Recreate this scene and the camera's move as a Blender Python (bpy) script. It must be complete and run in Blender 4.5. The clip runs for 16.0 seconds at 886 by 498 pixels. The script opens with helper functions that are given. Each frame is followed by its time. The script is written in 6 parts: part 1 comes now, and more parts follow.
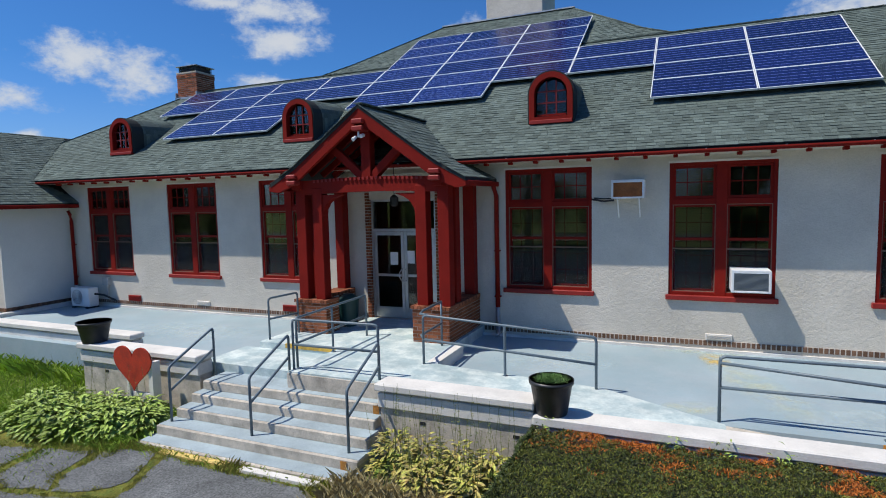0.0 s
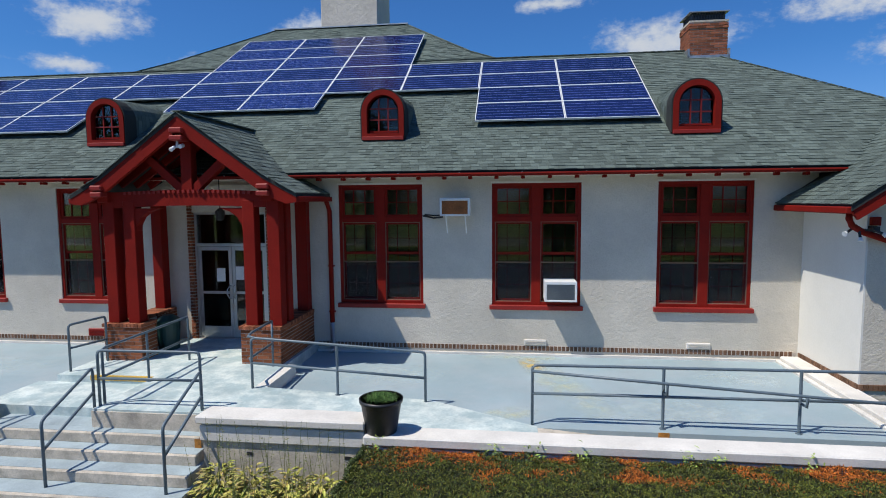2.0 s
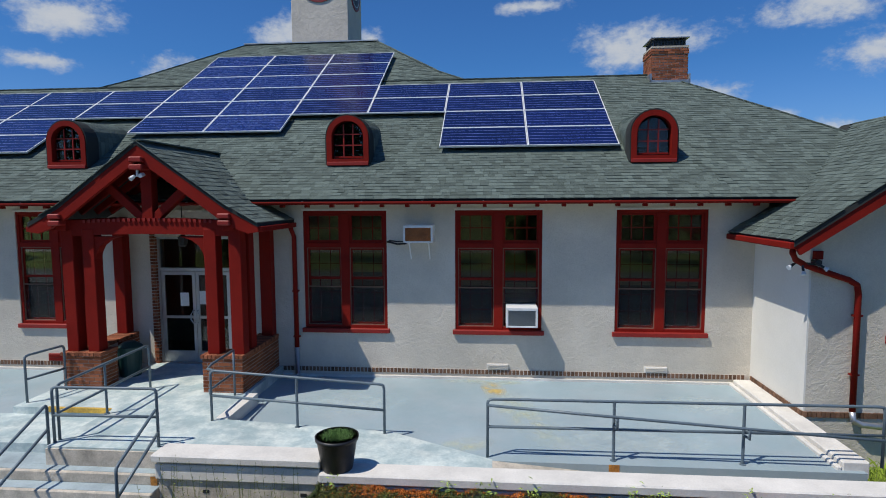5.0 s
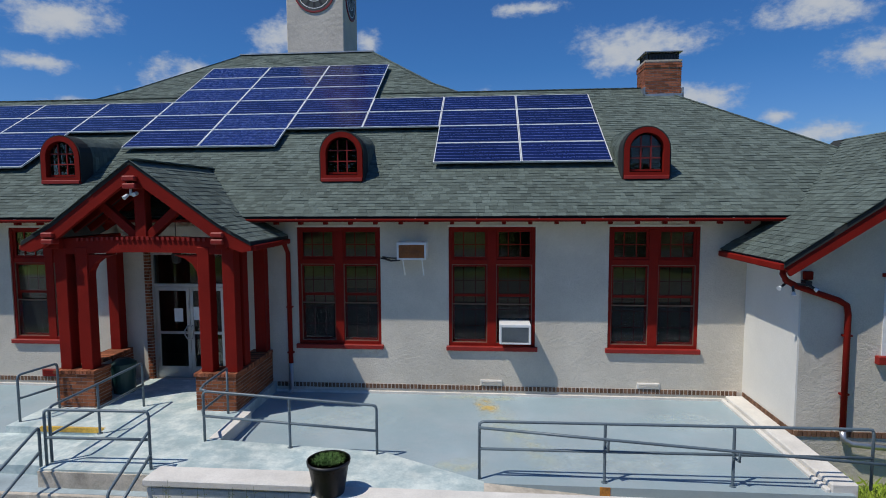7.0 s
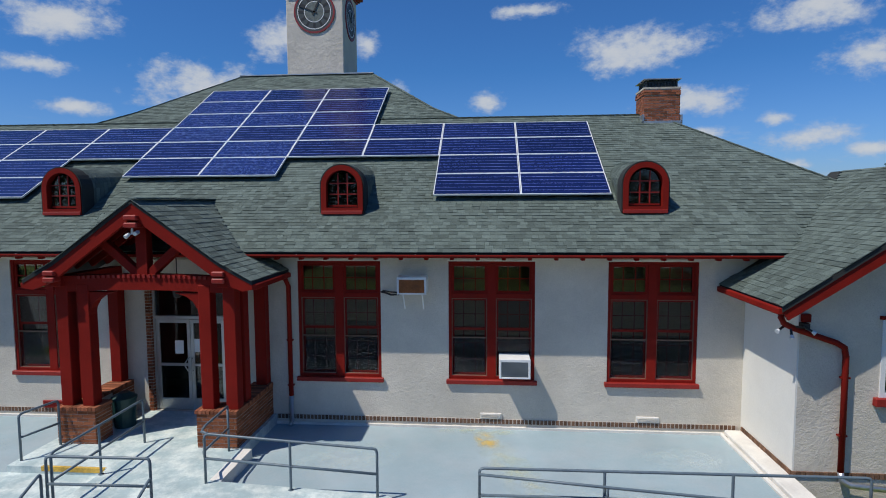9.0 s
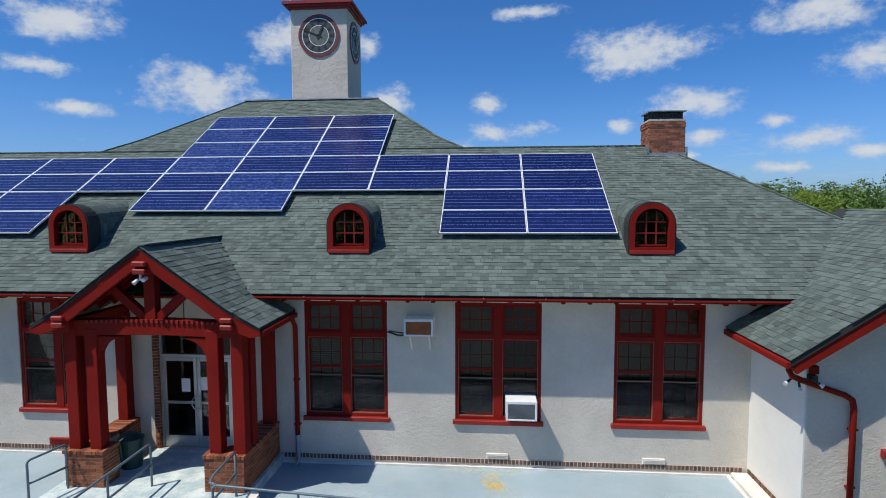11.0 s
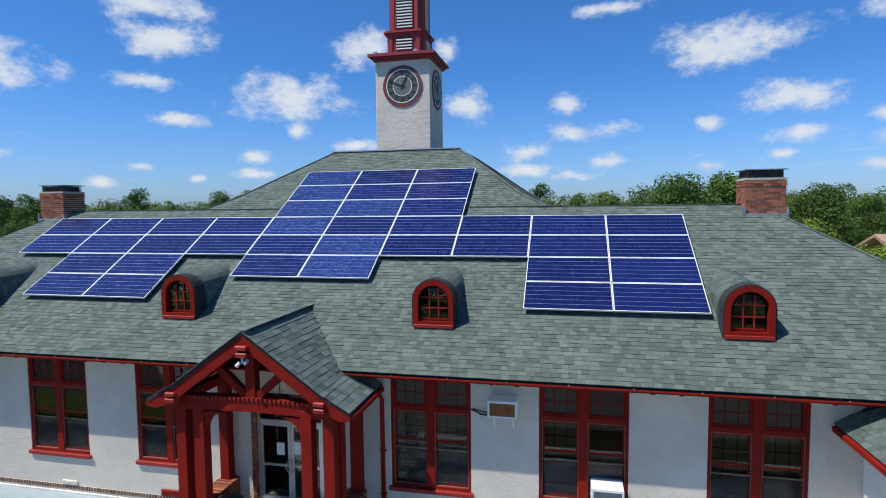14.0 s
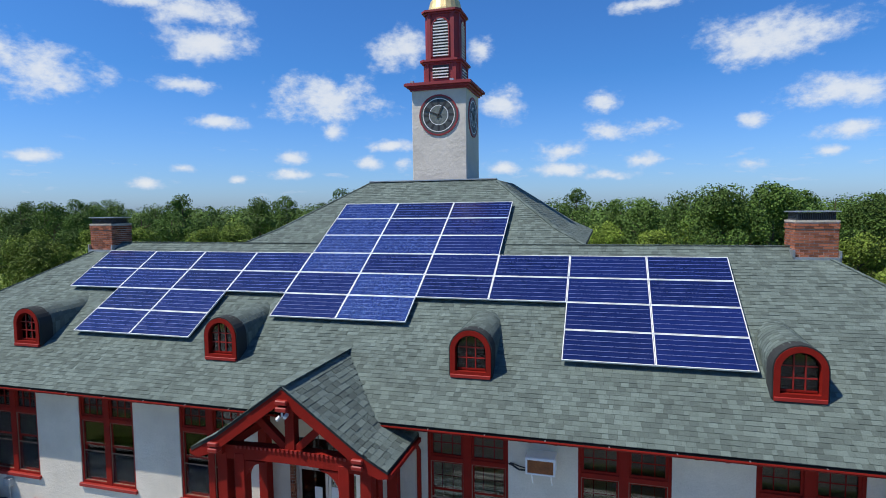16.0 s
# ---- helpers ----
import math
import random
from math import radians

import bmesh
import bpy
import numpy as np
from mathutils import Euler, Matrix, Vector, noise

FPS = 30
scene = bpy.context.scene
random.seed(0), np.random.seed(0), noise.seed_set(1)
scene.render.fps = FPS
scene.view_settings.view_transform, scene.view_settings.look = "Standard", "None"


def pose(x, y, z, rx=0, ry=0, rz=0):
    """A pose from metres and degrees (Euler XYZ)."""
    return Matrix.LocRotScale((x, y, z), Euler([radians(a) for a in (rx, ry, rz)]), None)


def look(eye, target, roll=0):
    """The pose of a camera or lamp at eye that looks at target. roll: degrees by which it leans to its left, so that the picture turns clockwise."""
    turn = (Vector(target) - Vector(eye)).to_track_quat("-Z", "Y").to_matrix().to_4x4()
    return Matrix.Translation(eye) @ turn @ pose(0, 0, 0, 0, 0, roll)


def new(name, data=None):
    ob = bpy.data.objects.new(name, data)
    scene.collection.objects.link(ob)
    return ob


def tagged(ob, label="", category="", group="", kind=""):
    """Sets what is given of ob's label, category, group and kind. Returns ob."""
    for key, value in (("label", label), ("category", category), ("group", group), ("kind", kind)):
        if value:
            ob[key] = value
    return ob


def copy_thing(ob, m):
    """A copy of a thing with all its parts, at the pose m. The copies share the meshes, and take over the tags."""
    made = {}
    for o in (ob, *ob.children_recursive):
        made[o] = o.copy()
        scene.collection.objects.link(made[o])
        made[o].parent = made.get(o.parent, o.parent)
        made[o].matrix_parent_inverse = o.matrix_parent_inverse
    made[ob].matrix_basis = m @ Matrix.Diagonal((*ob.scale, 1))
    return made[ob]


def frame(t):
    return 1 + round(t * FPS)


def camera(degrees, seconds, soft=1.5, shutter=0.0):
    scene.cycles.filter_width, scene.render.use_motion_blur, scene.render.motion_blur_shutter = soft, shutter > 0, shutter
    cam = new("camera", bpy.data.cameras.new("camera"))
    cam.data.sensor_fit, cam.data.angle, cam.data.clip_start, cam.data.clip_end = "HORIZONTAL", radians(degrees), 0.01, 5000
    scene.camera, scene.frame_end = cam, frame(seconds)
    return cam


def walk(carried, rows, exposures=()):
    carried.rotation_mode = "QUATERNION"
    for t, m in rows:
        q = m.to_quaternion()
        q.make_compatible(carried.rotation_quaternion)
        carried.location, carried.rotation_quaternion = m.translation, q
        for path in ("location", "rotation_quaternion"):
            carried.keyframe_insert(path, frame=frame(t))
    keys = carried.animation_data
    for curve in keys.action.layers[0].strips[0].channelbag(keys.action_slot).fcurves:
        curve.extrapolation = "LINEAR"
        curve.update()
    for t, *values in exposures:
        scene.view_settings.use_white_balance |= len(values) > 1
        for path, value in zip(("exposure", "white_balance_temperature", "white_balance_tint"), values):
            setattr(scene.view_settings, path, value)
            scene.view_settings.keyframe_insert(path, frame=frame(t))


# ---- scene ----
cam = camera(76.1, 16.0, soft=1.0)
PATH = [
    (0, (3.549, 0.241, 3.749), (2.771, 2.075, 3.575), -1.3),
    (0.5, (3.579, 0.24, 3.949), (2.804, 2.076, 3.779), -1.2),
    (0.7, (3.607, 0.235, 3.974), (2.860, 2.080, 3.803), -1.1),
    (1, (3.649, 0.227, 4.012), (3.034, 2.122, 3.839), -1.0),
    (1.5, (3.701, 0.228, 4.027), (3.302, 2.18, 3.852), -0.7),
    (2, (3.745, 0.212, 4.026), (3.5, 2.189, 3.851), -0.5),
    (2.5, (3.816, 0.185, 4.025), (3.601, 2.166, 3.849), -0.5),
    (3, (3.864, 0.159, 4.018), (3.666, 2.142, 3.842), -0.4),
    (3.5, (3.921, 0.172, 4.084), (3.731, 2.155, 3.908), -0.4),
    (4, (3.979, 0.163, 4.262), (3.798, 2.147, 4.089), -0.4),
    (6.5, (4.192, 0.155, 4.811), (4.022, 2.14, 4.64), -0.3),
    (7, (4.185, 0.155, 4.877), (4.019, 2.142, 4.71), -0.3),
    (7.5, (4.173, 0.153, 4.968), (4.009, 2.139, 4.803), -0.2),
    (8, (4.163, 0.147, 5.15), (3.998, 2.134, 4.988), -0.3),
    (8.5, (4.173, 0.151, 5.354), (4.01, 2.138, 5.193), -0.3),
    (11, (4.041, 0.198, 6.4), (3.876, 2.185, 6.244), -0.2),
    (11.5, (3.966, 0.186, 6.607), (3.804, 2.173, 6.456), -0.2),
    (12, (3.933, 0.165, 6.882), (3.771, 2.152, 6.732), -0.2),
    (12.5, (3.93, 0.169, 7.187), (3.766, 2.157, 7.036), -0.3),
    (13, (3.924, 0.189, 7.474), (3.755, 2.176, 7.322), -0.3),
    (13.3, (3.895, 0.182, 7.654), (3.697, 2.166, 7.503), -0.4),
    (13.5, (3.875, 0.177, 7.774), (3.611, 2.154, 7.623), -0.4),
    (14, (3.9, 0.2, 8.058), (3.467, 2.147, 7.912), -0.6),
    (14.5, (3.894, 0.237, 8.265), (3.408, 2.171, 8.117), -0.7),
    (15, (3.874, 0.265, 8.555), (3.369, 2.195, 8.408), -0.7),
    (15.5, (3.847, 0.289, 8.9), (3.335, 2.217, 8.752), -0.7),
    (16, (3.803, 0.32, 9.178), (3.254, 2.238, 9.033), -0.7),
]
walk(cam, [(t, look(eye, target, roll)) for t, eye, target, roll in PATH],
     [(0, -0.1), (2, -0.15), (4, -0.27), (6.5, -0.45), (7.5, -0.5), (8.7, -0.35), (11, -0.1), (13, 0.08), (16, 0.17)])

# ---- world, sun ----
SUN_WAY = Vector((1.52, 1.0, -3.08)).normalized()
world = bpy.data.worlds.new("sky")
scene.world = world
world.use_nodes = True
WN, WL = world.node_tree.nodes, world.node_tree.links
sky = WN.new("ShaderNodeTexSky")
sky.sky_type = "NISHITA"
sky.sun_disc = False
sky.sun_elevation = math.asin(-SUN_WAY.z)
sky.sun_rotation = math.atan2(-SUN_WAY.x, -SUN_WAY.y)
sky.air_density, sky.dust_density, sky.ozone_density = 1.0, 0.6, 2.5
back = WN["Background"]
back.inputs["Strength"].default_value = 0.09
# fair-weather clouds: azimuth, elevation, half width and half height in degrees
CLOUDS = [(-50.7, 11.5, 3.9, 1.8), (-39.5, 17.5, 4.6, 1.2), (-38.0, 14.9, 3.8, 1.6), (-43.1, 17.8, 3.9, 0.7), (-39.8, 11.3, 2.4, 0.7), (-27.1, 10.6, 5.3, 1.9),
          (-26.7, 7.4, 1.3, 0.8), (-20.1, 15.1, 2.6, 1.9), (-9.6, 10.0, 2.2, 1.3), (-37.3, 8.2, 2.5, 0.6), (-51.3, 4.6, 2.1, 0.5), (-40.6, 3.9, 1.3, 0.4)]
CLOUDS += [(-43.4, 2.5, 1.5, 0.5), (-35.7, 2.9, 0.9, 0.4), (-30.8, 5.1, 1.6, 0.6), (-30.6, 3.4, 1.8, 0.5), (-21.2, 6.2, 2.4, 0.6), (-23.1, 4.5, 1.7, 0.7),
           (-19.9, 4.5, 1.1, 0.7), (13.5, 14.1, 5.2, 1.9), (3.6, 18.0, 3.2, 0.6), (-0.1, 10.0, 1.8, 1.0), (1.5, 7.2, 3.9, 0.9), (-4.6, 5.3, 2.7, 0.9)]
CLOUDS += [(-3.8, 3.6, 2.9, 0.7), (3.3, 4.3, 2.3, 0.7), (12.4, 7.3, 1.2, 0.6), (18.9, 9.1, 3.6, 1.5), (19.7, 6.0, 2.4, 0.8), (18.3, 4.3, 1.1, 0.5), (12.3, 3.6, 2.0, 0.6),
           (0.2, 3.0, 2.3, 0.5), (-9.9, 3.9, 1.6, 0.7), (-12.0, 15.2, 1.4, 1.0), (27.9, 15.7, 4.5, 1.5), (31.8, 11.4, 3.4, 1.5), (32.1, 4.2, 1.8, 0.6)]
CLOUDS += [(26.1, 3.1, 2.0, 0.5), (25.4, 7.1, 1.2, 0.7), (27.9, 5.4, 3.2, 0.9), (-59.0, 8.8, 2.0, 0.9), (-58.6, 5.8, 1.6, 0.5), (-54.5, 12.3, 3.6, 1.7)]


def wmath(op, a, b=None, clamp=False):
    k = WN.new("ShaderNodeMath")
    k.operation, k.use_clamp = op, clamp
    for i, v in enumerate((a, b)):
        if isinstance(v, (int, float)):
            k.inputs[i].default_value = v
        elif v is not None:
            WL.new(v, k.inputs[i])
    return k.outputs[0]


way = WN.new("ShaderNodeTexCoord").outputs["Generated"]
def wnoise(scale, detail, stretch):
    mp = WN.new("ShaderNodeMapping")
    mp.inputs["Scale"].default_value = stretch
    WL.new(way, mp.inputs["Vector"])
    n = WN.new("ShaderNodeTexNoise")
    n.inputs["Scale"].default_value, n.inputs["Detail"].default_value, n.inputs["Roughness"].default_value = scale, detail, 0.62
    WL.new(mp.outputs["Vector"], n.inputs["Vector"])
    return n.outputs["Fac"]


near = None
for az, el, hw, hh in CLOUDS:
    a, e = radians(az), radians(el)
    right = Vector((math.cos(a), -math.sin(a), 0)) / math.tan(radians(hw * 1.15))
    up = Vector((-math.sin(e) * math.sin(a), -math.sin(e) * math.cos(a), math.cos(e))) / math.tan(radians(hh * 1.25))
    pair = []
    for axis in (right, up):
        d = WN.new("ShaderNodeVectorMath")
        d.operation = "DOT_PRODUCT"
        WL.new(way, d.inputs[0])
        d.inputs[1].default_value = axis
        pair.append(wmath("MULTIPLY", d.outputs["Value"], d.outputs["Value"]))
    dist = wmath("ADD", *pair)
    near = dist if near is None else wmath("MINIMUM", near, dist)
billow = wmath("ADD", wmath("MULTIPLY", wmath("SUBTRACT", wnoise(17, 9, (1, 1, 1.7)), 0.5), 2.5), wmath("MULTIPLY", wmath("SUBTRACT", wnoise(55, 6, (1, 1, 1.5)), 0.5), 0.9))
body = wmath("ADD", wmath("SUBTRACT", 1.08, wmath("SQRT", near)), billow)
rise = wmath("DIVIDE", body, 0.95, True)
cover = wmath("MULTIPLY", wmath("MULTIPLY", wmath("MULTIPLY", rise, rise), wmath("SUBTRACT", 3.0, wmath("MULTIPLY", rise, 2.0))), 0.88)
deep = WN.new("ShaderNodeMix")
deep.data_type, deep.blend_type = "RGBA", "MULTIPLY"
deep.inputs["Factor"].default_value = 1.0
haze = WN.new("ShaderNodeMix")
haze.data_type = "RGBA"
haze.inputs["A"].default_value, haze.inputs["B"].default_value = (0.68, 0.96, 1.58, 1), (0.37, 0.83, 1.42, 1)
axes = WN.new("ShaderNodeSeparateXYZ")
WL.new(way, axes.inputs["Vector"])
height = axes.outputs["Z"]
WL.new(wmath("DIVIDE", height, 0.22, True), haze.inputs["Factor"])
WL.new(haze.outputs["Result"], deep.inputs["B"])
WL.new(sky.outputs["Color"], deep.inputs["A"])
cloudy = WN.new("ShaderNodeMix")
cloudy.data_type = "RGBA"
low = wmath("MULTIPLY", wmath("DIVIDE", wmath("SUBTRACT", wnoise(17, 5, (1, 1, 4.5)), 0.6), 0.16, True), wmath("MULTIPLY", wmath("DIVIDE", height, 0.03, True), wmath("DIVIDE", wmath("SUBTRACT", 0.13, height), 0.06, True)))
WL.new(wmath("MAXIMUM", cover, wmath("MULTIPLY", low, 0.5)), cloudy.inputs["Factor"])
tone = WN.new("ShaderNodeMix")
tone.data_type = "RGBA"
tone.inputs["A"].default_value, tone.inputs["B"].default_value = (5.6, 6.6, 8.2, 1), (8.0, 8.3, 8.6, 1)
WL.new(wmath("DIVIDE", wmath("SUBTRACT", body, 0.2), 1.0, True), tone.inputs["Factor"])
WL.new(tone.outputs["Result"], cloudy.inputs["B"])
WL.new(deep.outputs["Result"], cloudy.inputs["A"])
WL.new(cloudy.outputs["Result"], back.inputs["Color"])
sun = new("sun", bpy.data.lights.new("sun", "SUN"))
sun.data.energy, sun.data.angle, sun.data.color = 4.95, radians(0.53), (1.0, 0.95, 0.86)
sun.matrix_world = look((0, 0, 30), Vector((0, 0, 30)) + SUN_WAY)
scene.view_settings.exposure = 0.0


# ---- materials ----
def mat(name, color, rough=0.8, metal=0.0, grain=(60, 0.12), stain=(1.3, 0.2), bump=0.15, bump_scale=80, coarse=None, random_tint=0.0, island_tint=0.0, spec=0.5, tint2=None):
    """A painted, stony or metal surface: base colour, fine grain, broad stains and relief."""
    m = bpy.data.materials.new(name)
    m.use_nodes = True
    n, l = m.node_tree.nodes, m.node_tree.links
    b = n["Principled BSDF"]
    b.inputs["Metallic"].default_value = metal
    b.inputs["Specular IOR Level"].default_value = spec
    co = n.new("ShaderNodeTexCoord").outputs["Object"]
    def noise_at(scale, detail=4, rough_=0.6):
        t = n.new("ShaderNodeTexNoise")
        t.inputs["Scale"].default_value, t.inputs["Detail"].default_value, t.inputs["Roughness"].default_value = scale, detail, rough_
        l.new(co, t.inputs["Vector"])
        return t.outputs["Fac"]
    def span(src, lo, hi, a=0.3, c=0.7):
        r = n.new("ShaderNodeMapRange")
        r.inputs["From Min"].default_value, r.inputs["From Max"].default_value = a, c
        r.inputs["To Min"].default_value, r.inputs["To Max"].default_value = lo, hi
        l.new(src, r.inputs["Value"])
        return r.outputs["Result"]
    def mult(a, c):
        k = n.new("ShaderNodeMath")
        k.operation = "MULTIPLY"
        l.new(a, k.inputs[0]), l.new(c, k.inputs[1])
        return k.outputs[0]
    g = noise_at(grain[0])
    s = noise_at(stain[0], 5, 0.65)
    v = mult(span(g, 1 - grain[1], 1 + grain[1]), span(s, 1 - stain[1], 1 + stain[1]))
    if random_tint:
        v = mult(v, span(n.new("ShaderNodeObjectInfo").outputs["Random"], 1 - random_tint, 1 + random_tint, 0, 1))
    if island_tint:
        v = mult(v, span(n.new("ShaderNodeNewGeometry").outputs["Random Per Island"], 1 - island_tint, 1 + island_tint, 0, 1))
    base = None
    if tint2:
        mx = n.new("ShaderNodeMix")
        mx.data_type = "RGBA"
        mx.inputs["A"].default_value, mx.inputs["B"].default_value = (*color, 1), (*tint2, 1)
        l.new(span(noise_at(stain[0] * 1.7 + 0.3, 6, 0.7), 0, 1, 0.42, 0.62), mx.inputs["Factor"])
        base = mx.outputs["Result"]
    sc = n.new("ShaderNodeVectorMath")
    sc.operation = "SCALE"
    if base:
        l.new(base, sc.inputs[0])
    else:
        sc.inputs[0].default_value = color
    l.new(v, sc.inputs["Scale"])
    l.new(sc.outputs["Vector"], b.inputs["Base Color"])
    l.new(span(s, max(rough - 0.1, 0.02), min(rough + 0.1, 1)), b.inputs["Roughness"])
    if bump:
        bp = n.new("ShaderNodeBump")
        bp.inputs["Strength"].default_value, bp.inputs["Distance"].default_value = min(bump * 2, 1.0), 0.01
        l.new(noise_at(bump_scale, 3), bp.inputs["Height"])
        if coarse:
            b2 = n.new("ShaderNodeBump")
            b2.inputs["Strength"].default_value, b2.inputs["Distance"].default_value = coarse[1], 0.05
            l.new(noise_at(coarse[0], 4, 0.55), b2.inputs["Height"])
            l.new(b2.outputs["Normal"], bp.inputs["Normal"])
        l.new(bp.outputs["Normal"], b.inputs["Normal"])
    return m


def glass_mat(name, tint=(0.75, 0.8, 0.8), gloss=1.0):
    """A thin pane: clear, with a Fresnel reflection."""
    m = bpy.data.materials.new(name)
    m.use_nodes = True
    n, l = m.node_tree.nodes, m.node_tree.links
    n.remove(n["Principled BSDF"])
    tr, gl, mx, fr = n.new("ShaderNodeBsdfTransparent"), n.new("ShaderNodeBsdfGlossy"), n.new("ShaderNodeMixShader"), n.new("ShaderNodeFresnel")
    tr.inputs["Color"].default_value = (*tint, 1)
    gl.inputs["Roughness"].default_value = 0.02
    gl.inputs["Color"].default_value = (gloss, gloss, gloss, 1)
    fr.inputs["IOR"].default_value = 1.5
    l.new(fr.outputs[0], mx.inputs[0]), l.new(tr.outputs[0], mx.inputs[1]), l.new(gl.outputs[0], mx.inputs[2])
    l.new(mx.outputs[0], n["Material Output"].inputs["Surface"])
    return m


STUCCO = mat("stucco", (0.60, 0.55, 0.47), 0.95, grain=(45, 0.06), stain=(0.7, 0.13), bump=0.36, bump_scale=34, coarse=(15, 0.26), spec=0.2)
PLASTER = mat("smooth_white_plaster", (0.72, 0.70, 0.65), 0.9, grain=(30, 0.03), stain=(0.8, 0.06), bump=0.08, bump_scale=40, spec=0.2)
STUCCO_TOWER = mat("tower_stucco", (0.62, 0.57, 0.50), 0.95, grain=(30, 0.05), stain=(1.1, 0.12), bump=0.25, bump_scale=30, coarse=(7, 0.4), spec=0.2)
RED = mat("red_paint", (0.205, 0.0115, 0.007), 0.65, grain=(40, 0.1), stain=(2.0, 0.15), bump=0.12, bump_scale=60, spec=0.12)
RED_LIGHT = mat("red_paint_light", (0.26, 0.015, 0.010), 0.55, grain=(40, 0.1), stain=(2.0, 0.15), bump=0.1, spec=0.4)
SHINGLE = mat("asphalt_shingle", (0.119, 0.150, 0.134), 0.95, grain=(220, 0.3), stain=(0.9, 0.14), bump=0.5, bump_scale=260, island_tint=0.27, spec=0.2)
SHINGLE_ONE = mat("asphalt_shingle_single", (0.126, 0.158, 0.142), 0.95, grain=(220, 0.3), stain=(0.9, 0.13), bump=0.5, bump_scale=260, random_tint=0.3, spec=0.2)
ROOF_BASE = mat("roof_felt", (0.035, 0.038, 0.037), 0.95, spec=0.2)
BRICK = mat("brick", (0.25, 0.085, 0.038), 0.9, grain=(70, 0.2), stain=(5, 0.15), bump=0.3, random_tint=0.35, spec=0.2)
BRICK_JOINED = mat("brick_joined", (0.27, 0.095, 0.05), 0.9, grain=(70, 0.2), stain=(5, 0.15), bump=0.3, island_tint=0.5, spec=0.2)
BRICK_TAN = mat("brick_band", (0.17, 0.095, 0.06), 0.9, grain=(70, 0.2), stain=(4, 0.2), bump=0.3, island_tint=0.35, spec=0.2)
MORTAR = mat("mortar", (0.52, 0.46, 0.40), 0.95, spec=0.2)
DECK = mat("deck_paint", (0.29, 0.375, 0.41), 0.7, grain=(30, 0.04), stain=(0.45, 0.12), bump=0.05, tint2=(0.325, 0.39, 0.42), spec=0.35)
LANDING = mat("worn_deck_paint", (0.37, 0.465, 0.475), 0.75, grain=(25, 0.06), stain=(1.2, 0.12), bump=0.08, tint2=(0.62, 0.68, 0.65), spec=0.35)
CONCRETE = mat("concrete", (0.55, 0.49, 0.41), 0.92, grain=(50, 0.12), stain=(2.5, 0.22), bump=0.3, bump_scale=45, spec=0.25, tint2=(0.40, 0.36, 0.30))
CAP = mat("white_coping", (0.68, 0.65, 0.60), 0.85, grain=(40, 0.06), stain=(1.8, 0.14), bump=0.2, bump_scale=35, spec=0.3)
TREAD = mat("tread_paint", (0.33, 0.395, 0.42), 0.75, grain=(40, 0.08), stain=(2.2, 0.18), bump=0.12, spec=0.3)
PIPE = mat("rail_paint", (0.11, 0.15, 0.18), 0.45, grain=(80, 0.1), stain=(5, 0.15), bump=0.05, spec=0.5)
ASPHALT = mat("asphalt", (0.15, 0.155, 0.155), 0.95, grain=(45, 0.6), stain=(1.6, 0.28), bump=0.6, bump_scale=120, spec=0.2)
GRASS = mat("grass_ground", (0.13, 0.20, 0.04), 0.95, grain=(25, 0.35), stain=(0.5, 0.25), bump=0.6, bump_scale=30, tint2=(0.20, 0.21, 0.07), spec=0.1)
BLADE = mat("grass_blade", (0.33, 0.44, 0.06), 0.8, grain=(5, 0.1), stain=(0.8, 0.25), bump=0, island_tint=0.4, spec=0.2)
LEAF = mat("tree_leaf", (0.07, 0.125, 0.022), 0.75, grain=(2, 0.2), stain=(0.25, 0.35), bump=0, island_tint=0.3, random_tint=0.25, spec=0.25)
LEAF_LIGHT = mat("tree_leaf_light", (0.15, 0.21, 0.03), 0.75, grain=(2, 0.2), stain=(0.25, 0.3), bump=0, island_tint=0.4, random_tint=0.25, spec=0.25)
BARK = mat("bark", (0.10, 0.075, 0.055), 0.95, bump=0.6, bump_scale=12, spec=0.1)
ALU = mat("aluminium", (0.55, 0.56, 0.57), 0.4, metal=0.85, grain=(60, 0.06), stain=(3, 0.1), bump=0.03)
WHITE = mat("white_enamel", (0.75, 0.75, 0.74), 0.5, grain=(40, 0.04), stain=(3, 0.08), bump=0.04)
PANEL = mat("solar_cell", (0.007, 0.013, 0.080), 0.2, grain=(90, 0.12), stain=(3, 0.15), bump=0.02, spec=0.65, random_tint=0.2)
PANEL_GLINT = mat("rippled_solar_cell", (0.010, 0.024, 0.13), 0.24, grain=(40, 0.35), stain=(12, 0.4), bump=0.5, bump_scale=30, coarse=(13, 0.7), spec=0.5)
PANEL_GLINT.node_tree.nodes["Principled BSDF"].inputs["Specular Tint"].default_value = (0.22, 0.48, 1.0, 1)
BUSBAR = mat("panel_busbar", (0.19, 0.22, 0.42), 0.5, metal=0.0, bump=0)
# black that paints in the shadow between shingle edge and gutter lip
GUTTER_SHADE = mat("gutter_shade_black", (0.012, 0.012, 0.012), 0.9, bump=0.1, spec=0.1)
# dark plastic; also the painted shade behind the dormer panes
DARK = mat("dark_plastic_and_shade", (0.02, 0.02, 0.022), 0.55, bump=0.05)
# tan darkened in the colour itself, so that the rooms look unlit
INTERIOR_DIM = mat("dimmed_interior_wall", (0.11, 0.097, 0.075), 0.9, bump=0.05)
GLASS = glass_mat("window_glass", (0.72, 0.74, 0.72), 0.85)
GALV = mat("galvanised", (0.45, 0.46, 0.47), 0.45, metal=0.8, grain=(20, 0.12), stain=(3, 0.2))


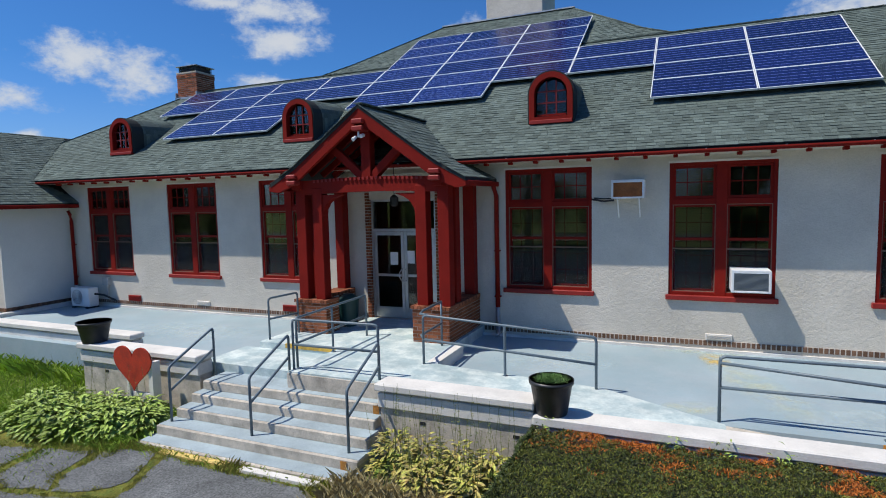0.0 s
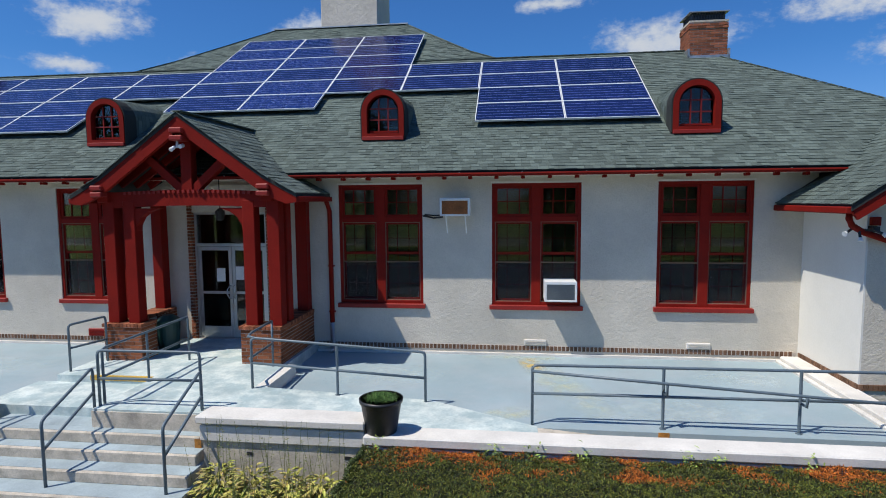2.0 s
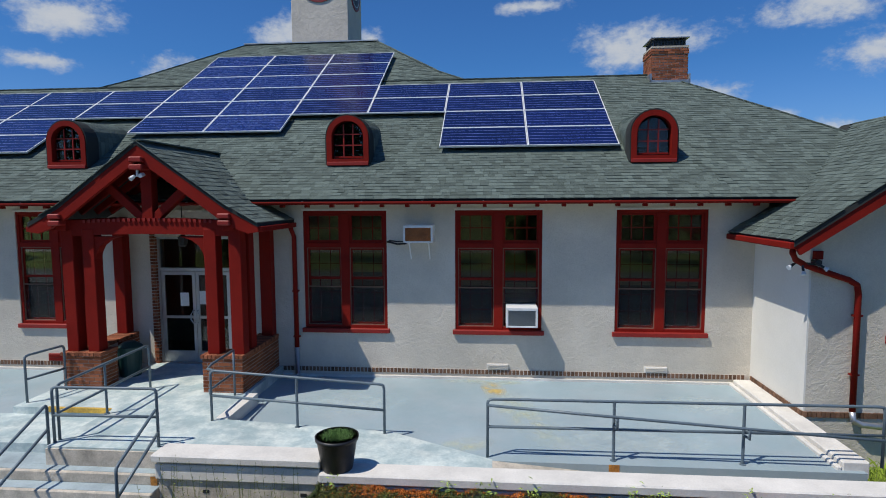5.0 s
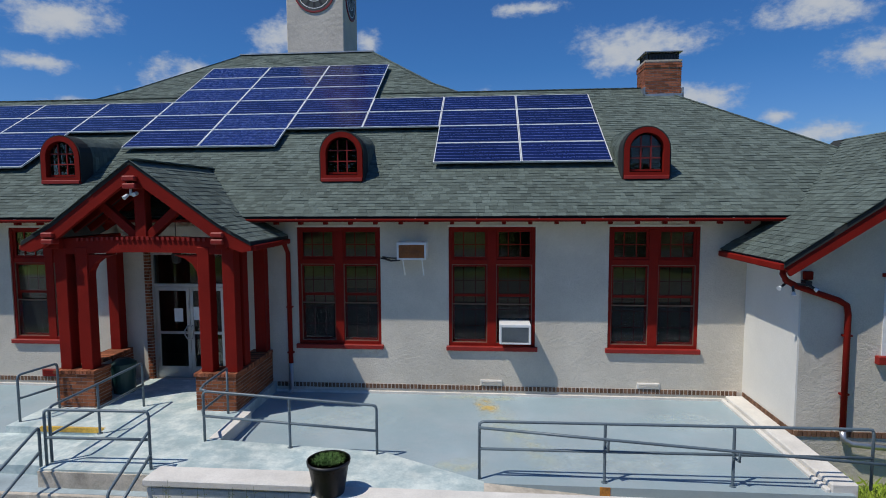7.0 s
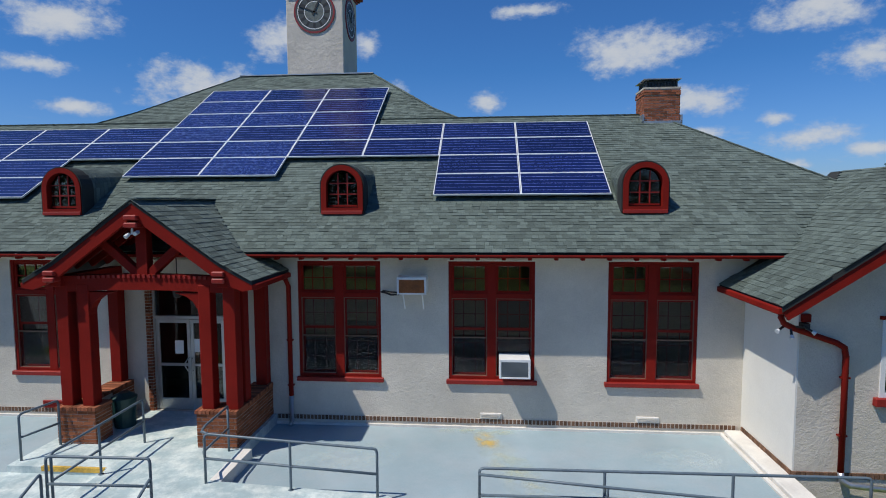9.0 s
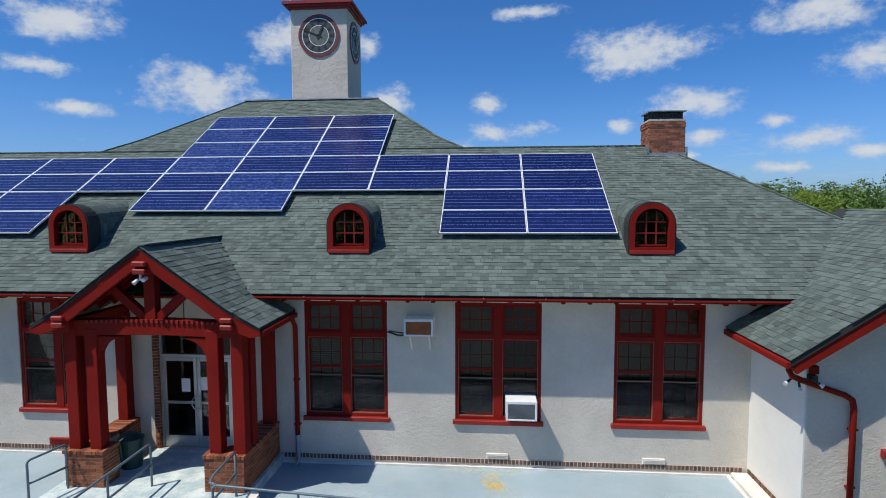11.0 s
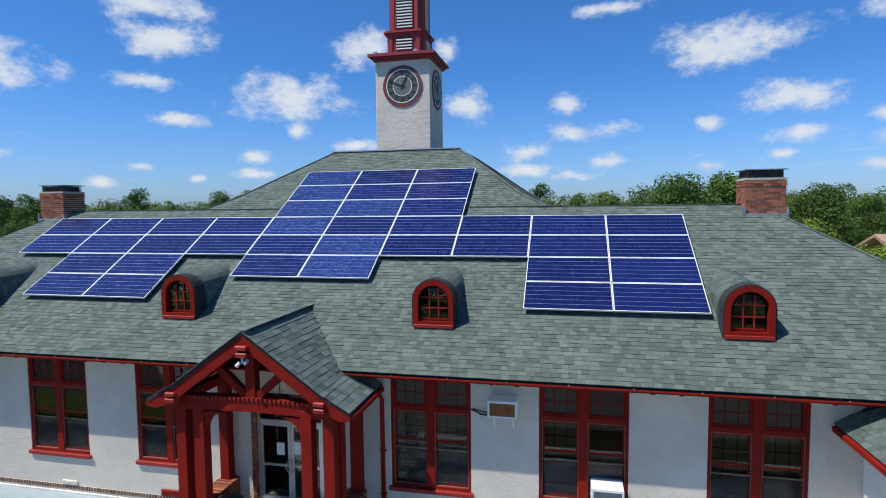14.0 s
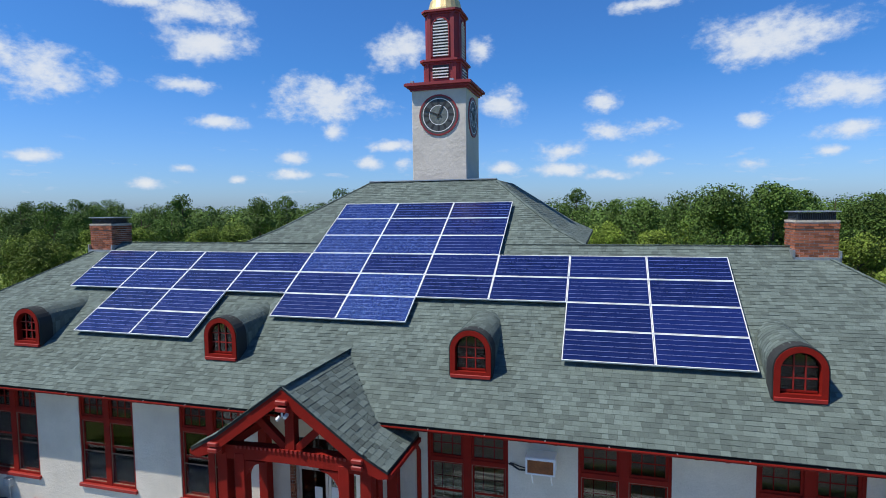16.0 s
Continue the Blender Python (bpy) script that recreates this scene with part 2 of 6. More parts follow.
# ---- mesh helpers ----
def box(bm, x0, x1, y0, y1, z0, z1, m=None):
    vs = [bm.verts.new((x, y, z)) for z in (z0, z1) for y in (y0, y1) for x in (x0, x1)]
    if m is not None:
        for v in vs:
            v.co = m @ v.co
    for q in ((0, 2, 3, 1), (4, 5, 7, 6), (0, 1, 5, 4), (2, 6, 7, 3), (0, 4, 6, 2), (1, 3, 7, 5)):
        bm.faces.new([vs[i] for i in q])
    return vs


def beam(bm, a, b, w, h, up=(0, 0, 1)):
    """A bar of section w x h from a to b."""
    a, b = Vector(a), Vector(b)
    d = (b - a).normalized()
    s = d.cross(Vector(up)).normalized()
    u = s.cross(d)
    vs = [bm.verts.new(p + s * i * w / 2 + u * j * h / 2) for p in (a, b) for j in (-1, 1) for i in (-1, 1)]
    for q in ((0, 1, 3, 2), (4, 6, 7, 5), (0, 4, 5, 1), (2, 3, 7, 6), (0, 2, 6, 4), (1, 5, 7, 3)):
        bm.faces.new([vs[i] for i in q])


def tube(bm, pts, r, n=10, closed_ends=True):
    """A round pipe through pts."""
    pts = [Vector(p) for p in pts]
    rings = []
    for i, p in enumerate(pts):
        d = (pts[min(i + 1, len(pts) - 1)] - pts[max(i - 1, 0)]).normalized()
        s = d.cross(Vector((0.13, 0.21, 0.97)) if abs(d.z) < 0.9 else Vector((1, 0, 0))).normalized()
        u = s.cross(d)
        rr = r[i] if isinstance(r, (list, tuple)) else r
        rings.append([bm.verts.new(p + (s * math.cos(a) + u * math.sin(a)) * rr) for a in (2 * math.pi * k / n for k in range(n))])
    for a, b in zip(rings, rings[1:]):
        for k in range(n):
            bm.faces.new((a[k], a[(k + 1) % n], b[(k + 1) % n], b[k]))
    if closed_ends:
        bm.faces.new(rings[0]), bm.faces.new(rings[-1][::-1])


def prism(bm, poly, axis, a, b):
    """A polygon in the plane across an axis, drawn out from a to b."""
    def p3(u, v, w):
        return {"x": (w, u, v), "y": (u, w, v), "z": (u, v, w)}[axis]
    lo, hi = [bm.verts.new(p3(u, v, a)) for u, v in poly], [bm.verts.new(p3(u, v, b)) for u, v in poly]
    bm.faces.new(lo), bm.faces.new(hi[::-1])
    for i in range(len(poly)):
        j = (i + 1) % len(poly)
        bm.faces.new((lo[i], hi[i], hi[j], lo[j]))


def mesh_from(bm, name, material, bevel=0.0, smooth=False):
    if bevel:
        bmesh.ops.bevel(bm, geom=bm.edges[:], offset=bevel, segments=1, affect="EDGES", clamp_overlap=True)
    bmesh.ops.recalc_face_normals(bm, faces=bm.faces[:])
    me = bpy.data.meshes.new(name)
    if smooth:
        for f in bm.faces:
            f.smooth = True
    bm.to_mesh(me)
    bm.free()
    me.materials.append(material)
    return me


def thing(name, label, category, at=(0, 0, 0), group="", kind=""):
    ob = new(name)
    ob.empty_display_size = 0.1
    ob.matrix_basis = Matrix.Translation(at)
    return tagged(ob, label, category, group, kind)


def whole(name, bm, material, label="", category="", group="", kind="", bevel=0.0, smooth=False):
    return tagged(new(name, mesh_from(bm, name, material, bevel, smooth)), label, category, group, kind)


def part(name, bm, material, parent, label="", bevel=0.0, smooth=False, kind=""):
    """One mesh object under a thing or under a part; its mesh is in world coordinates."""
    ob = new(name, bm if isinstance(bm, bpy.types.Mesh) else mesh_from(bm, name, material, bevel, smooth))
    ob.parent = parent
    if parent.parent is None:
        ob.matrix_parent_inverse = parent.matrix_basis.inverted()
    return tagged(ob, label, kind=kind)


def BM():
    return bmesh.new()


def boxes(*rows):
    bm = BM()
    for r in rows:
        box(bm, *r)
    return bm


def pierced(bm, x0, x1, z0, z1, y0, y1, holes):
    """A wall along x with rectangular holes that go through."""
    xs = sorted({x0, x1, *(h[0] for h in holes), *(h[1] for h in holes)})
    zs = sorted({z0, z1, *(h[2] for h in holes), *(h[3] for h in holes)})
    def solid(i, j):
        if not (0 <= i < len(xs) - 1 and 0 <= j < len(zs) - 1):
            return False
        cx, cz = (xs[i] + xs[i + 1]) / 2, (zs[j] + zs[j + 1]) / 2
        return not any(h[0] < cx < h[1] and h[2] < cz < h[3] for h in holes)
    def quad(*ps):
        bm.faces.new([bm.verts.new(p) for p in ps])
    for i in range(len(xs) - 1):
        for j in range(len(zs) - 1):
            if not solid(i, j):
                continue
            a, b, c, d = xs[i], xs[i + 1], zs[j], zs[j + 1]
            quad((a, y0, c), (b, y0, c), (b, y0, d), (a, y0, d))
            quad((a, y1, c), (a, y1, d), (b, y1, d), (b, y1, c))
            if not solid(i - 1, j): quad((a, y0, c), (a, y0, d), (a, y1, d), (a, y1, c))
            if not solid(i + 1, j): quad((b, y0, c), (b, y1, c), (b, y1, d), (b, y0, d))
            if not solid(i, j - 1): quad((a, y0, c), (a, y1, c), (b, y1, c), (b, y0, c))
            if not solid(i, j + 1): quad((a, y0, d), (b, y0, d), (b, y1, d), (a, y1, d))
    bmesh.ops.remove_doubles(bm, verts=bm.verts[:], dist=1e-4)


# ---- plan ----
CX = -2.39                    # the building's middle
WALL = 12.03                  # front of the front wall
EAVE_Y, EAVE_Z, PITCH = 11.40, 4.60, 0.612
RIDGE_Y = 17.05
RIDGE_Z = EAVE_Z + PITCH * (RIDGE_Y - EAVE_Y)
TOP_Y = 20.5
TOP_Z = EAVE_Z + PITCH * (TOP_Y - EAVE_Y)
X_L, X_R = CX - 11.7, CX + 11.7
DECK_Z, PORCH_Z = 0.73, 0.94
WINDOWS = [CX + s * o for s in (-1, 1) for o in (3.33, 6.61, 9.93)]
WIN_W, WIN_Z0, WIN_Z1 = 1.82, 1.80, 4.35
WING_Y = 10.03                # front of the wings' walls


# ---- ground and terrace ----
def ground():
    bm = BM()
    n = 44
    def c(i):
        u = (i / n) * 2 - 1
        return math.copysign(abs(u) ** 3 * 900, u)
    vs = [[bm.verts.new((c(i), 20 + c(j), 0)) for j in range(n + 1)] for i in range(n + 1)]
    for i in range(n):
        for j in range(n):
            bm.faces.new((vs[i][j], vs[i + 1][j], vs[i + 1][j + 1], vs[i][j + 1]))
    whole("ground", bm, GRASS, "mown green lawn reaching to the horizon", "ground", kind="structure")


ground()

# front wall with its openings
DOOR_X0, DOOR_X1, DOOR_Z1 = CX - 0.95, CX + 0.76, 3.78
DOOR_C = (DOOR_X0 + DOOR_X1) / 2
holes = [(x - WIN_W / 2, x + WIN_W / 2, WIN_Z0, WIN_Z1) for x in WINDOWS] + [(DOOR_X0, DOOR_X1, PORCH_Z, DOOR_Z1)]
bm = BM()
pierced(bm, X_L - 0.3, X_R + 0.3, 0.0, 4.62, WALL, WALL + 0.35, holes)
whole("wall_south", bm, STUCCO, "off-white rough stucco front wall", "wall", kind="structure")


# ---- roofs ----
def roof_z(y):
    return EAVE_Z + PITCH * (y - EAVE_Y)


def solid_from_faces(faces, thick):
    """Sheets given as corner lists, thickened downwards."""
    bm = BM()
    for f in faces:
        bm.faces.new([bm.verts.new(p) for p in f])
    bmesh.ops.remove_doubles(bm, verts=bm.verts[:], dist=1e-3)
    bmesh.ops.recalc_face_normals(bm, faces=bm.faces[:])
    for f in bm.faces:
        if f.normal.z < 0:
            f.normal_flip()
    ext = bmesh.ops.extrude_face_region(bm, geom=bm.faces[:])
    for v in ext["geom"]:
        if isinstance(v, bmesh.types.BMVert):
            v.co.z += thick
    bmesh.ops.translate(bm, verts=bm.verts[:], vec=(0, 0, -thick))
    return bm


# main hipped roof: two long slopes, a hip at each end, the raised middle
RIDGE_L, RIDGE_R = CX - 11.2, CX + 11.2
END_L, END_R = CX - 16.6, CX + 16.6
BACK_Y = 2 * RIDGE_Y - EAVE_Y
MID_L, MID_R = CX - 2.40, CX + 2.40
FOOT_L, FOOT_R = CX - 5.65, CX + 5.65
BACK_TOP = 24.6
main_faces = [
    [(END_L, EAVE_Y, EAVE_Z), (END_R, EAVE_Y, EAVE_Z), (RIDGE_R, RIDGE_Y, RIDGE_Z), (RIDGE_L, RIDGE_Y, RIDGE_Z)],
    [(END_L, BACK_Y, EAVE_Z), (RIDGE_L, RIDGE_Y, RIDGE_Z), (RIDGE_R, RIDGE_Y, RIDGE_Z), (END_R, BACK_Y, EAVE_Z)],
    [(END_R, EAVE_Y, EAVE_Z), (END_R, BACK_Y, EAVE_Z), (RIDGE_R, RIDGE_Y, RIDGE_Z)],
    [(END_L, EAVE_Y, EAVE_Z), (RIDGE_L, RIDGE_Y, RIDGE_Z), (END_L, BACK_Y, EAVE_Z)],
]
whole("main_roof", solid_from_faces(main_faces, 0.12), ROOF_BASE, "long hipped roof of grey-green asphalt shingles", "roof", kind="structure")
mid = []
fl, fr = (FOOT_L, RIDGE_Y, RIDGE_Z), (FOOT_R, RIDGE_Y, RIDGE_Z)
tl, tr = (MID_L, TOP_Y, TOP_Z), (MID_R, TOP_Y, TOP_Z)
bl, br = (MID_L, BACK_TOP, TOP_Z), (MID_R, BACK_TOP, TOP_Z)
ql, qr = (FOOT_L, BACK_TOP + 3.4, RIDGE_Z), (FOOT_R, BACK_TOP + 3.4, RIDGE_Z)
KNEE, KNEE_F = 4.80, 0.2      # the slopes flare out below this half width and share of the height
ky, kz = RIDGE_Y + KNEE_F * (TOP_Y - RIDGE_Y), RIDGE_Z + KNEE_F * (TOP_Z - RIDGE_Z)
kl, kr = (CX - KNEE, ky, kz), (CX + KNEE, ky, kz)
nl, nr = (CX - KNEE, BACK_TOP + 2.72, kz), (CX + KNEE, BACK_TOP + 2.72, kz)
whole("middle_roof", solid_from_faces([[fl, fr, kr, kl], [kl, kr, tr, tl], [fr, qr, nr, kr], [kr, nr, br, tr], [qr, ql, nl, nr], [nr, nl, bl, br], [ql, fl, kl, nl], [nl, kl, tl, bl], [tl, tr, br, bl]], 0.12), ROOF_BASE, "raised middle hipped roof of grey-green asphalt shingles", "roof", kind="structure")

# solar panels
def solar():
    W, H = 1.989, 0.98
    lift = 0.13
    u = Vector((0, 1, PITCH)).normalized()
    nrm = Vector((0, -PITCH, 1)).normalized()
    def base(xl, row):
        y = 14.75 + row * 0.84
        return Vector((xl, y, roof_z(y))) + nrm * lift
    me = []
    for name, material in (("frame", WHITE), ("cell_sheet", PANEL), ("busbar", BUSBAR)):
        bm = BM()
        if name == "frame":
            t = 0.017
            box(bm, 0, W - 0.012, 0, t, 0, 0.04), box(bm, 0, W - 0.012, H - 0.012 - t, H - 0.012, 0, 0.04)
            box(bm, 0, t, t, H - 0.012 - t, 0, 0.04), box(bm, W - 0.012 - t, W - 0.012, t, H - 0.012 - t, 0, 0.04)
        elif name == "cell_sheet":
            box(bm, 0.02, W - 0.032, 0.02, H - 0.032, 0.0, 0.034)
        else:
            for k in range(1, 6):
                box(bm, 0.03, W - 0.042, 0.019 + k * 0.155, 0.026 + k * 0.155, 0.034, 0.0355)
        me.append((name, mesh_from(bm, name, material), material))
    cols = [6.875 - W * k for k in range(1, 11)]
    spots = [(c, r) for c in cols for r in (0, 1)]
    spots += [(c, r) for c in cols[0:2] for r in (-1, -2)] + [(c, r) for c in cols[4:6] for r in (-1,)]
    spots += [(c, r) for c in cols[3:6] for r in (2, 3, 4)] + [(c, r) for c in cols[7:9] for r in (-1, -2)]
    turn = Matrix((Vector((1, 0, 0)), u, nrm)).transposed().to_4x4()
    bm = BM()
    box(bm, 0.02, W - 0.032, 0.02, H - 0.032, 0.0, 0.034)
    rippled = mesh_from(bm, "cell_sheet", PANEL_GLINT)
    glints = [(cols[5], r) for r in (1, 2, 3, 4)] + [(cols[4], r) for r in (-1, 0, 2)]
    first = None
    for c, r in spots:
        m = Matrix.Translation(base(c, r)) @ turn
        if first is None:
            first = thing("solar_panel", "dark blue solar panel with a pale frame on the roof", "solar panel", group="solar panels on the roof")
            for nm, mesh, material in me:
                part(nm, mesh, material, first)
            first.matrix_basis = m
        else:
            ob = copy_thing(first, m)
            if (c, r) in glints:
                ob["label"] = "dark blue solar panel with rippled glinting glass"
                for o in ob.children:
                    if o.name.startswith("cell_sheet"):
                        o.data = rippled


solar()


# ---- shingles ----
def shingle_tabs(rng, O, U, V, vmax, urange, course=0.122, tab=0.17, thick=0.014, gap=0.004):
    """Tabs of a shingled slope: rows of (corner places), each a thin wedge lying on the slope."""
    N = U.cross(V).normalized()
    j = 0
    while j * course < vmax - 0.03:
        v0 = j * course
        v1 = min(v0 + course + 0.03, vmax)
        lo, hi = urange(v0 + 0.05)
        u = lo - rng.random() * tab * 0.8
        while u < hi:
            w = tab * rng.choice((0.55, 0.8, 1.0, 1.0, 1.25))
            a, b = max(u, lo), min(u + w - gap, hi)
            if b - a > 0.03:
                t = thick * rng.choice((0.7, 0.9, 1.1, 1.4))
                yield [O + U * x + V * y + N * h for y, h in ((v0, t), (v1, 0.004)) for x in (a, b)] + [O + U * x + V * v0 - N * 0.004 for x in (a, b)]
            u += w
        j += 1


def shingles(name, parent, fields, seed):
    """A joined sheet of shingles on one roof."""
    rng = random.Random(seed)
    verts, faces = [], []
    for f in fields:
        for t in shingle_tabs(rng, *f):
            k = len(verts)
            verts += [tuple(p) for p in t]
            faces += [(k, k + 1, k + 3, k + 2), (k + 4, k + 5, k + 1, k), (k + 4, k, k + 2), (k + 5, k + 3, k + 1)]
    me = bpy.data.meshes.new(name)
    me.from_pydata(verts, [], faces)
    me.materials.append(SHINGLE)
    ob = new(name, me)
    ob.parent = parent
    return tagged(ob, kind="stuff")


main_roof, middle_roof = bpy.data.objects["main_roof"], bpy.data.objects["middle_roof"]
X3, UPF = Vector((1, 0, 0)), Vector((0, 1, PITCH)).normalized()
SLOPE = math.hypot(1, PITCH)
hip_len = (RIDGE_Y - EAVE_Y) * SLOPE
shingles("shingle_sheet", main_roof, [(Vector((CX, EAVE_Y - 0.03, EAVE_Z - 0.02 + 0.004)), X3, UPF, hip_len + 0.02,
         lambda v: (-16.6 + v / hip_len * 5.4, 16.6 - v / hip_len * 5.4))], 1)
mid_len = (TOP_Y - RIDGE_Y) * SLOPE
def mid_half(v):
    f = v / mid_len
    return 5.66 - f / KNEE_F * (5.66 - KNEE) if f < KNEE_F else KNEE - (f - KNEE_F) / (1 - KNEE_F) * (KNEE - 2.41)
low_v, high_v = Vector(kr) - Vector(fr), Vector(tr) - Vector(kr)
low_v.y = high_v.y = 0
low_len, high_len, depth = low_v.length, high_v.length, ky - RIDGE_Y
shingles("shingle_sheet", middle_roof, [
    (Vector((CX, RIDGE_Y, RIDGE_Z + 0.004)), X3, UPF, mid_len, lambda v: (-mid_half(v), mid_half(v))),
    (Vector((FOOT_R, RIDGE_Y, RIDGE_Z + 0.006)), Vector((0, 1, 0)), low_v.normalized(), low_len, lambda v: (v / low_len * depth, 10.9 - v / low_len * 0.68)),
    (Vector((CX + KNEE, RIDGE_Y, kz + 0.006)), Vector((0, 1, 0)), high_v.normalized(), high_len, lambda v: (depth + v / high_len * (3.45 - depth), 10.2 - v / high_len * 2.7)),
], 2)

# ridge and hip caps, gutter edge
def ridge_cap(bm, a, b, w=0.15):
    a, b = Vector(a), Vector(b)
    n = max(1, int((b - a).length / 0.2))
    for i in range(n):
        p, q = a.lerp(b, i / n), a.lerp(b, (i + 1.25) / n)
        beam(bm, p + Vector((0, 0, 0.012)), q + Vector((0, 0, 0.022)), w * 2, 0.02)
bm = BM()
ridge_cap(bm, (RIDGE_L, RIDGE_Y, RIDGE_Z), (RIDGE_R, RIDGE_Y, RIDGE_Z), 0.05)
ridge_cap(bm, (END_R, EAVE_Y, EAVE_Z), (RIDGE_R, RIDGE_Y, RIDGE_Z), 0.06)
ridge_cap(bm, (END_L, EAVE_Y, EAVE_Z), (RIDGE_L, RIDGE_Y, RIDGE_Z), 0.06)
part("ridge_cap", bm, SHINGLE, main_roof, kind="stuff")
bm = BM()
ridge_cap(bm, tl, tr, 0.07)
for a, b in ((kr, tr), (kl, tl), (fr, kr), (fl, kl)):
    ridge_cap(bm, a, b, 0.06)
part("ridge_cap", bm, SHINGLE, middle_roof, kind="stuff")
part("ridge_flashing", boxes((MID_L - 0.05, MID_R + 0.05, TOP_Y - 0.1, TOP_Y + 0.12, TOP_Z + 0.01, TOP_Z + 0.05)), GALV, middle_roof)


# ---- front wall trim ----
def red_trim():
    gut = thing("gutter", "red painted eaves gutter along the main roof", "gutter", (CX, EAVE_Y, 4.45))
    g0, g1 = X_L - 0.9, X_R + 0.75
    bm = BM()
    prism(bm, [(EAVE_Y - 0.07, 4.54), (EAVE_Y - 0.075, 4.515), (EAVE_Y - 0.04, 4.475), (EAVE_Y + 0.05, 4.475), (EAVE_Y + 0.05, 4.487), (EAVE_Y - 0.035, 4.487), (EAVE_Y - 0.058, 4.515), (EAVE_Y - 0.058, 4.54)], "x", g0, g1)
    part("trough", bm, RED, gut)
    # black strip and black drip edge stand in for the gutter's inner shadow
    part("lining", boxes((g0 + 0.02, g1 - 0.02, EAVE_Y - 0.056, EAVE_Y + 0.0, 4.489, 4.512)), GUTTER_SHADE, gut, "black strip painted as the shadow inside the gutter")
    part("drip_edge", boxes((g0 - 0.05, g1 + 0.05, EAVE_Y - 0.022, EAVE_Y + 0.04, 4.515, 4.585)), GUTTER_SHADE, gut, "drip edge painted black as the shadow below the shingles")
    x = g0 + 0.6
    while x < g1 - 0.2:
        part("hanger", boxes((x, x + 0.02, EAVE_Y - 0.073, EAVE_Y - 0.025, 4.541, 4.549)), GALV, gut)
        x += 1.22
    so = boxes((X_L - 0.4, X_R + 0.4, EAVE_Y + 0.05, WALL + 0.2, 4.475, 4.50))
    whole("soffit", so, STUCCO, "pale boarded soffit under the eaves", "soffit", kind="structure")
    first = None
    k = 0
    x = X_L + 0.35
    while x < X_R - 0.1:
        if not (CX - 1.9 < x < CX + 1.9):
            if first is None:
                first = tagged(new("rafter_tail", mesh_from(boxes((-0.04, 0.04, EAVE_Y + 0.06, EAVE_Y + 0.2, 4.42, 4.474)), "rafter_tail", RED, 0.008)),
                               "red painted rafter tail under the eaves", "rafter tail", "rafter tails under the eaves")
                first.location.x = x
            else:
                copy_thing(first, Matrix.Translation((x, 0, 0)))
        x += 0.52
red_trim()


def brick_band(name, x0, x1, y, z0, z1, along="x"):
    bm = BM()
    p = x0
    rng = random.Random(7)
    while p < x1 - 0.05:
        j = rng.uniform(-0.004, 0.004) + 0.008
        if along == "x":
            box(bm, p, p + 0.062, y - 0.025 + j, y + 0.02, z0, z1)
        else:
            box(bm, y - 0.02, y + 0.025 + j, p, p + 0.062, z0, z1)
        p += 0.082
    return bm

wall_s = bpy.data.objects["wall_south"]
part("brick_course", brick_band("b", X_L, X_R, WALL, 0.845, 0.94), BRICK_TAN, wall_s, "course of upright brown bricks", kind="stuff")
part("mortar_bed", boxes((X_L, X_R, WALL - 0.012, WALL + 0.01, 0.84, 0.945)), MORTAR, wall_s)
part("wall_foot", boxes((X_L, X_R, WALL - 0.05, WALL + 0.01, 0.70, 0.78)), CAP, wall_s, "white cement fillet at the wall's foot")


# ---- windows ----
STORM = mat("storm_metal", (0.20, 0.12, 0.085), 0.6, bump=0.05, spec=0.2)
SCREEN = bpy.data.materials.new("insect_mesh")
SCREEN.use_nodes = True
sn, sl_ = SCREEN.node_tree.nodes, SCREEN.node_tree.links
mesh_mix, clear = sn.new("ShaderNodeMixShader"), sn.new("ShaderNodeBsdfTransparent")
sn["Principled BSDF"].inputs["Base Color"].default_value = (0.02, 0.024, 0.028, 1)
sn["Principled BSDF"].inputs["Roughness"].default_value = 0.8
mesh_mix.inputs[0].default_value = 0.22
sl_.new(clear.outputs[0], mesh_mix.inputs[1]), sl_.new(sn["Principled BSDF"].outputs[0], mesh_mix.inputs[2])
sl_.new(mesh_mix.outputs[0], sn["Material Output"].inputs["Surface"])


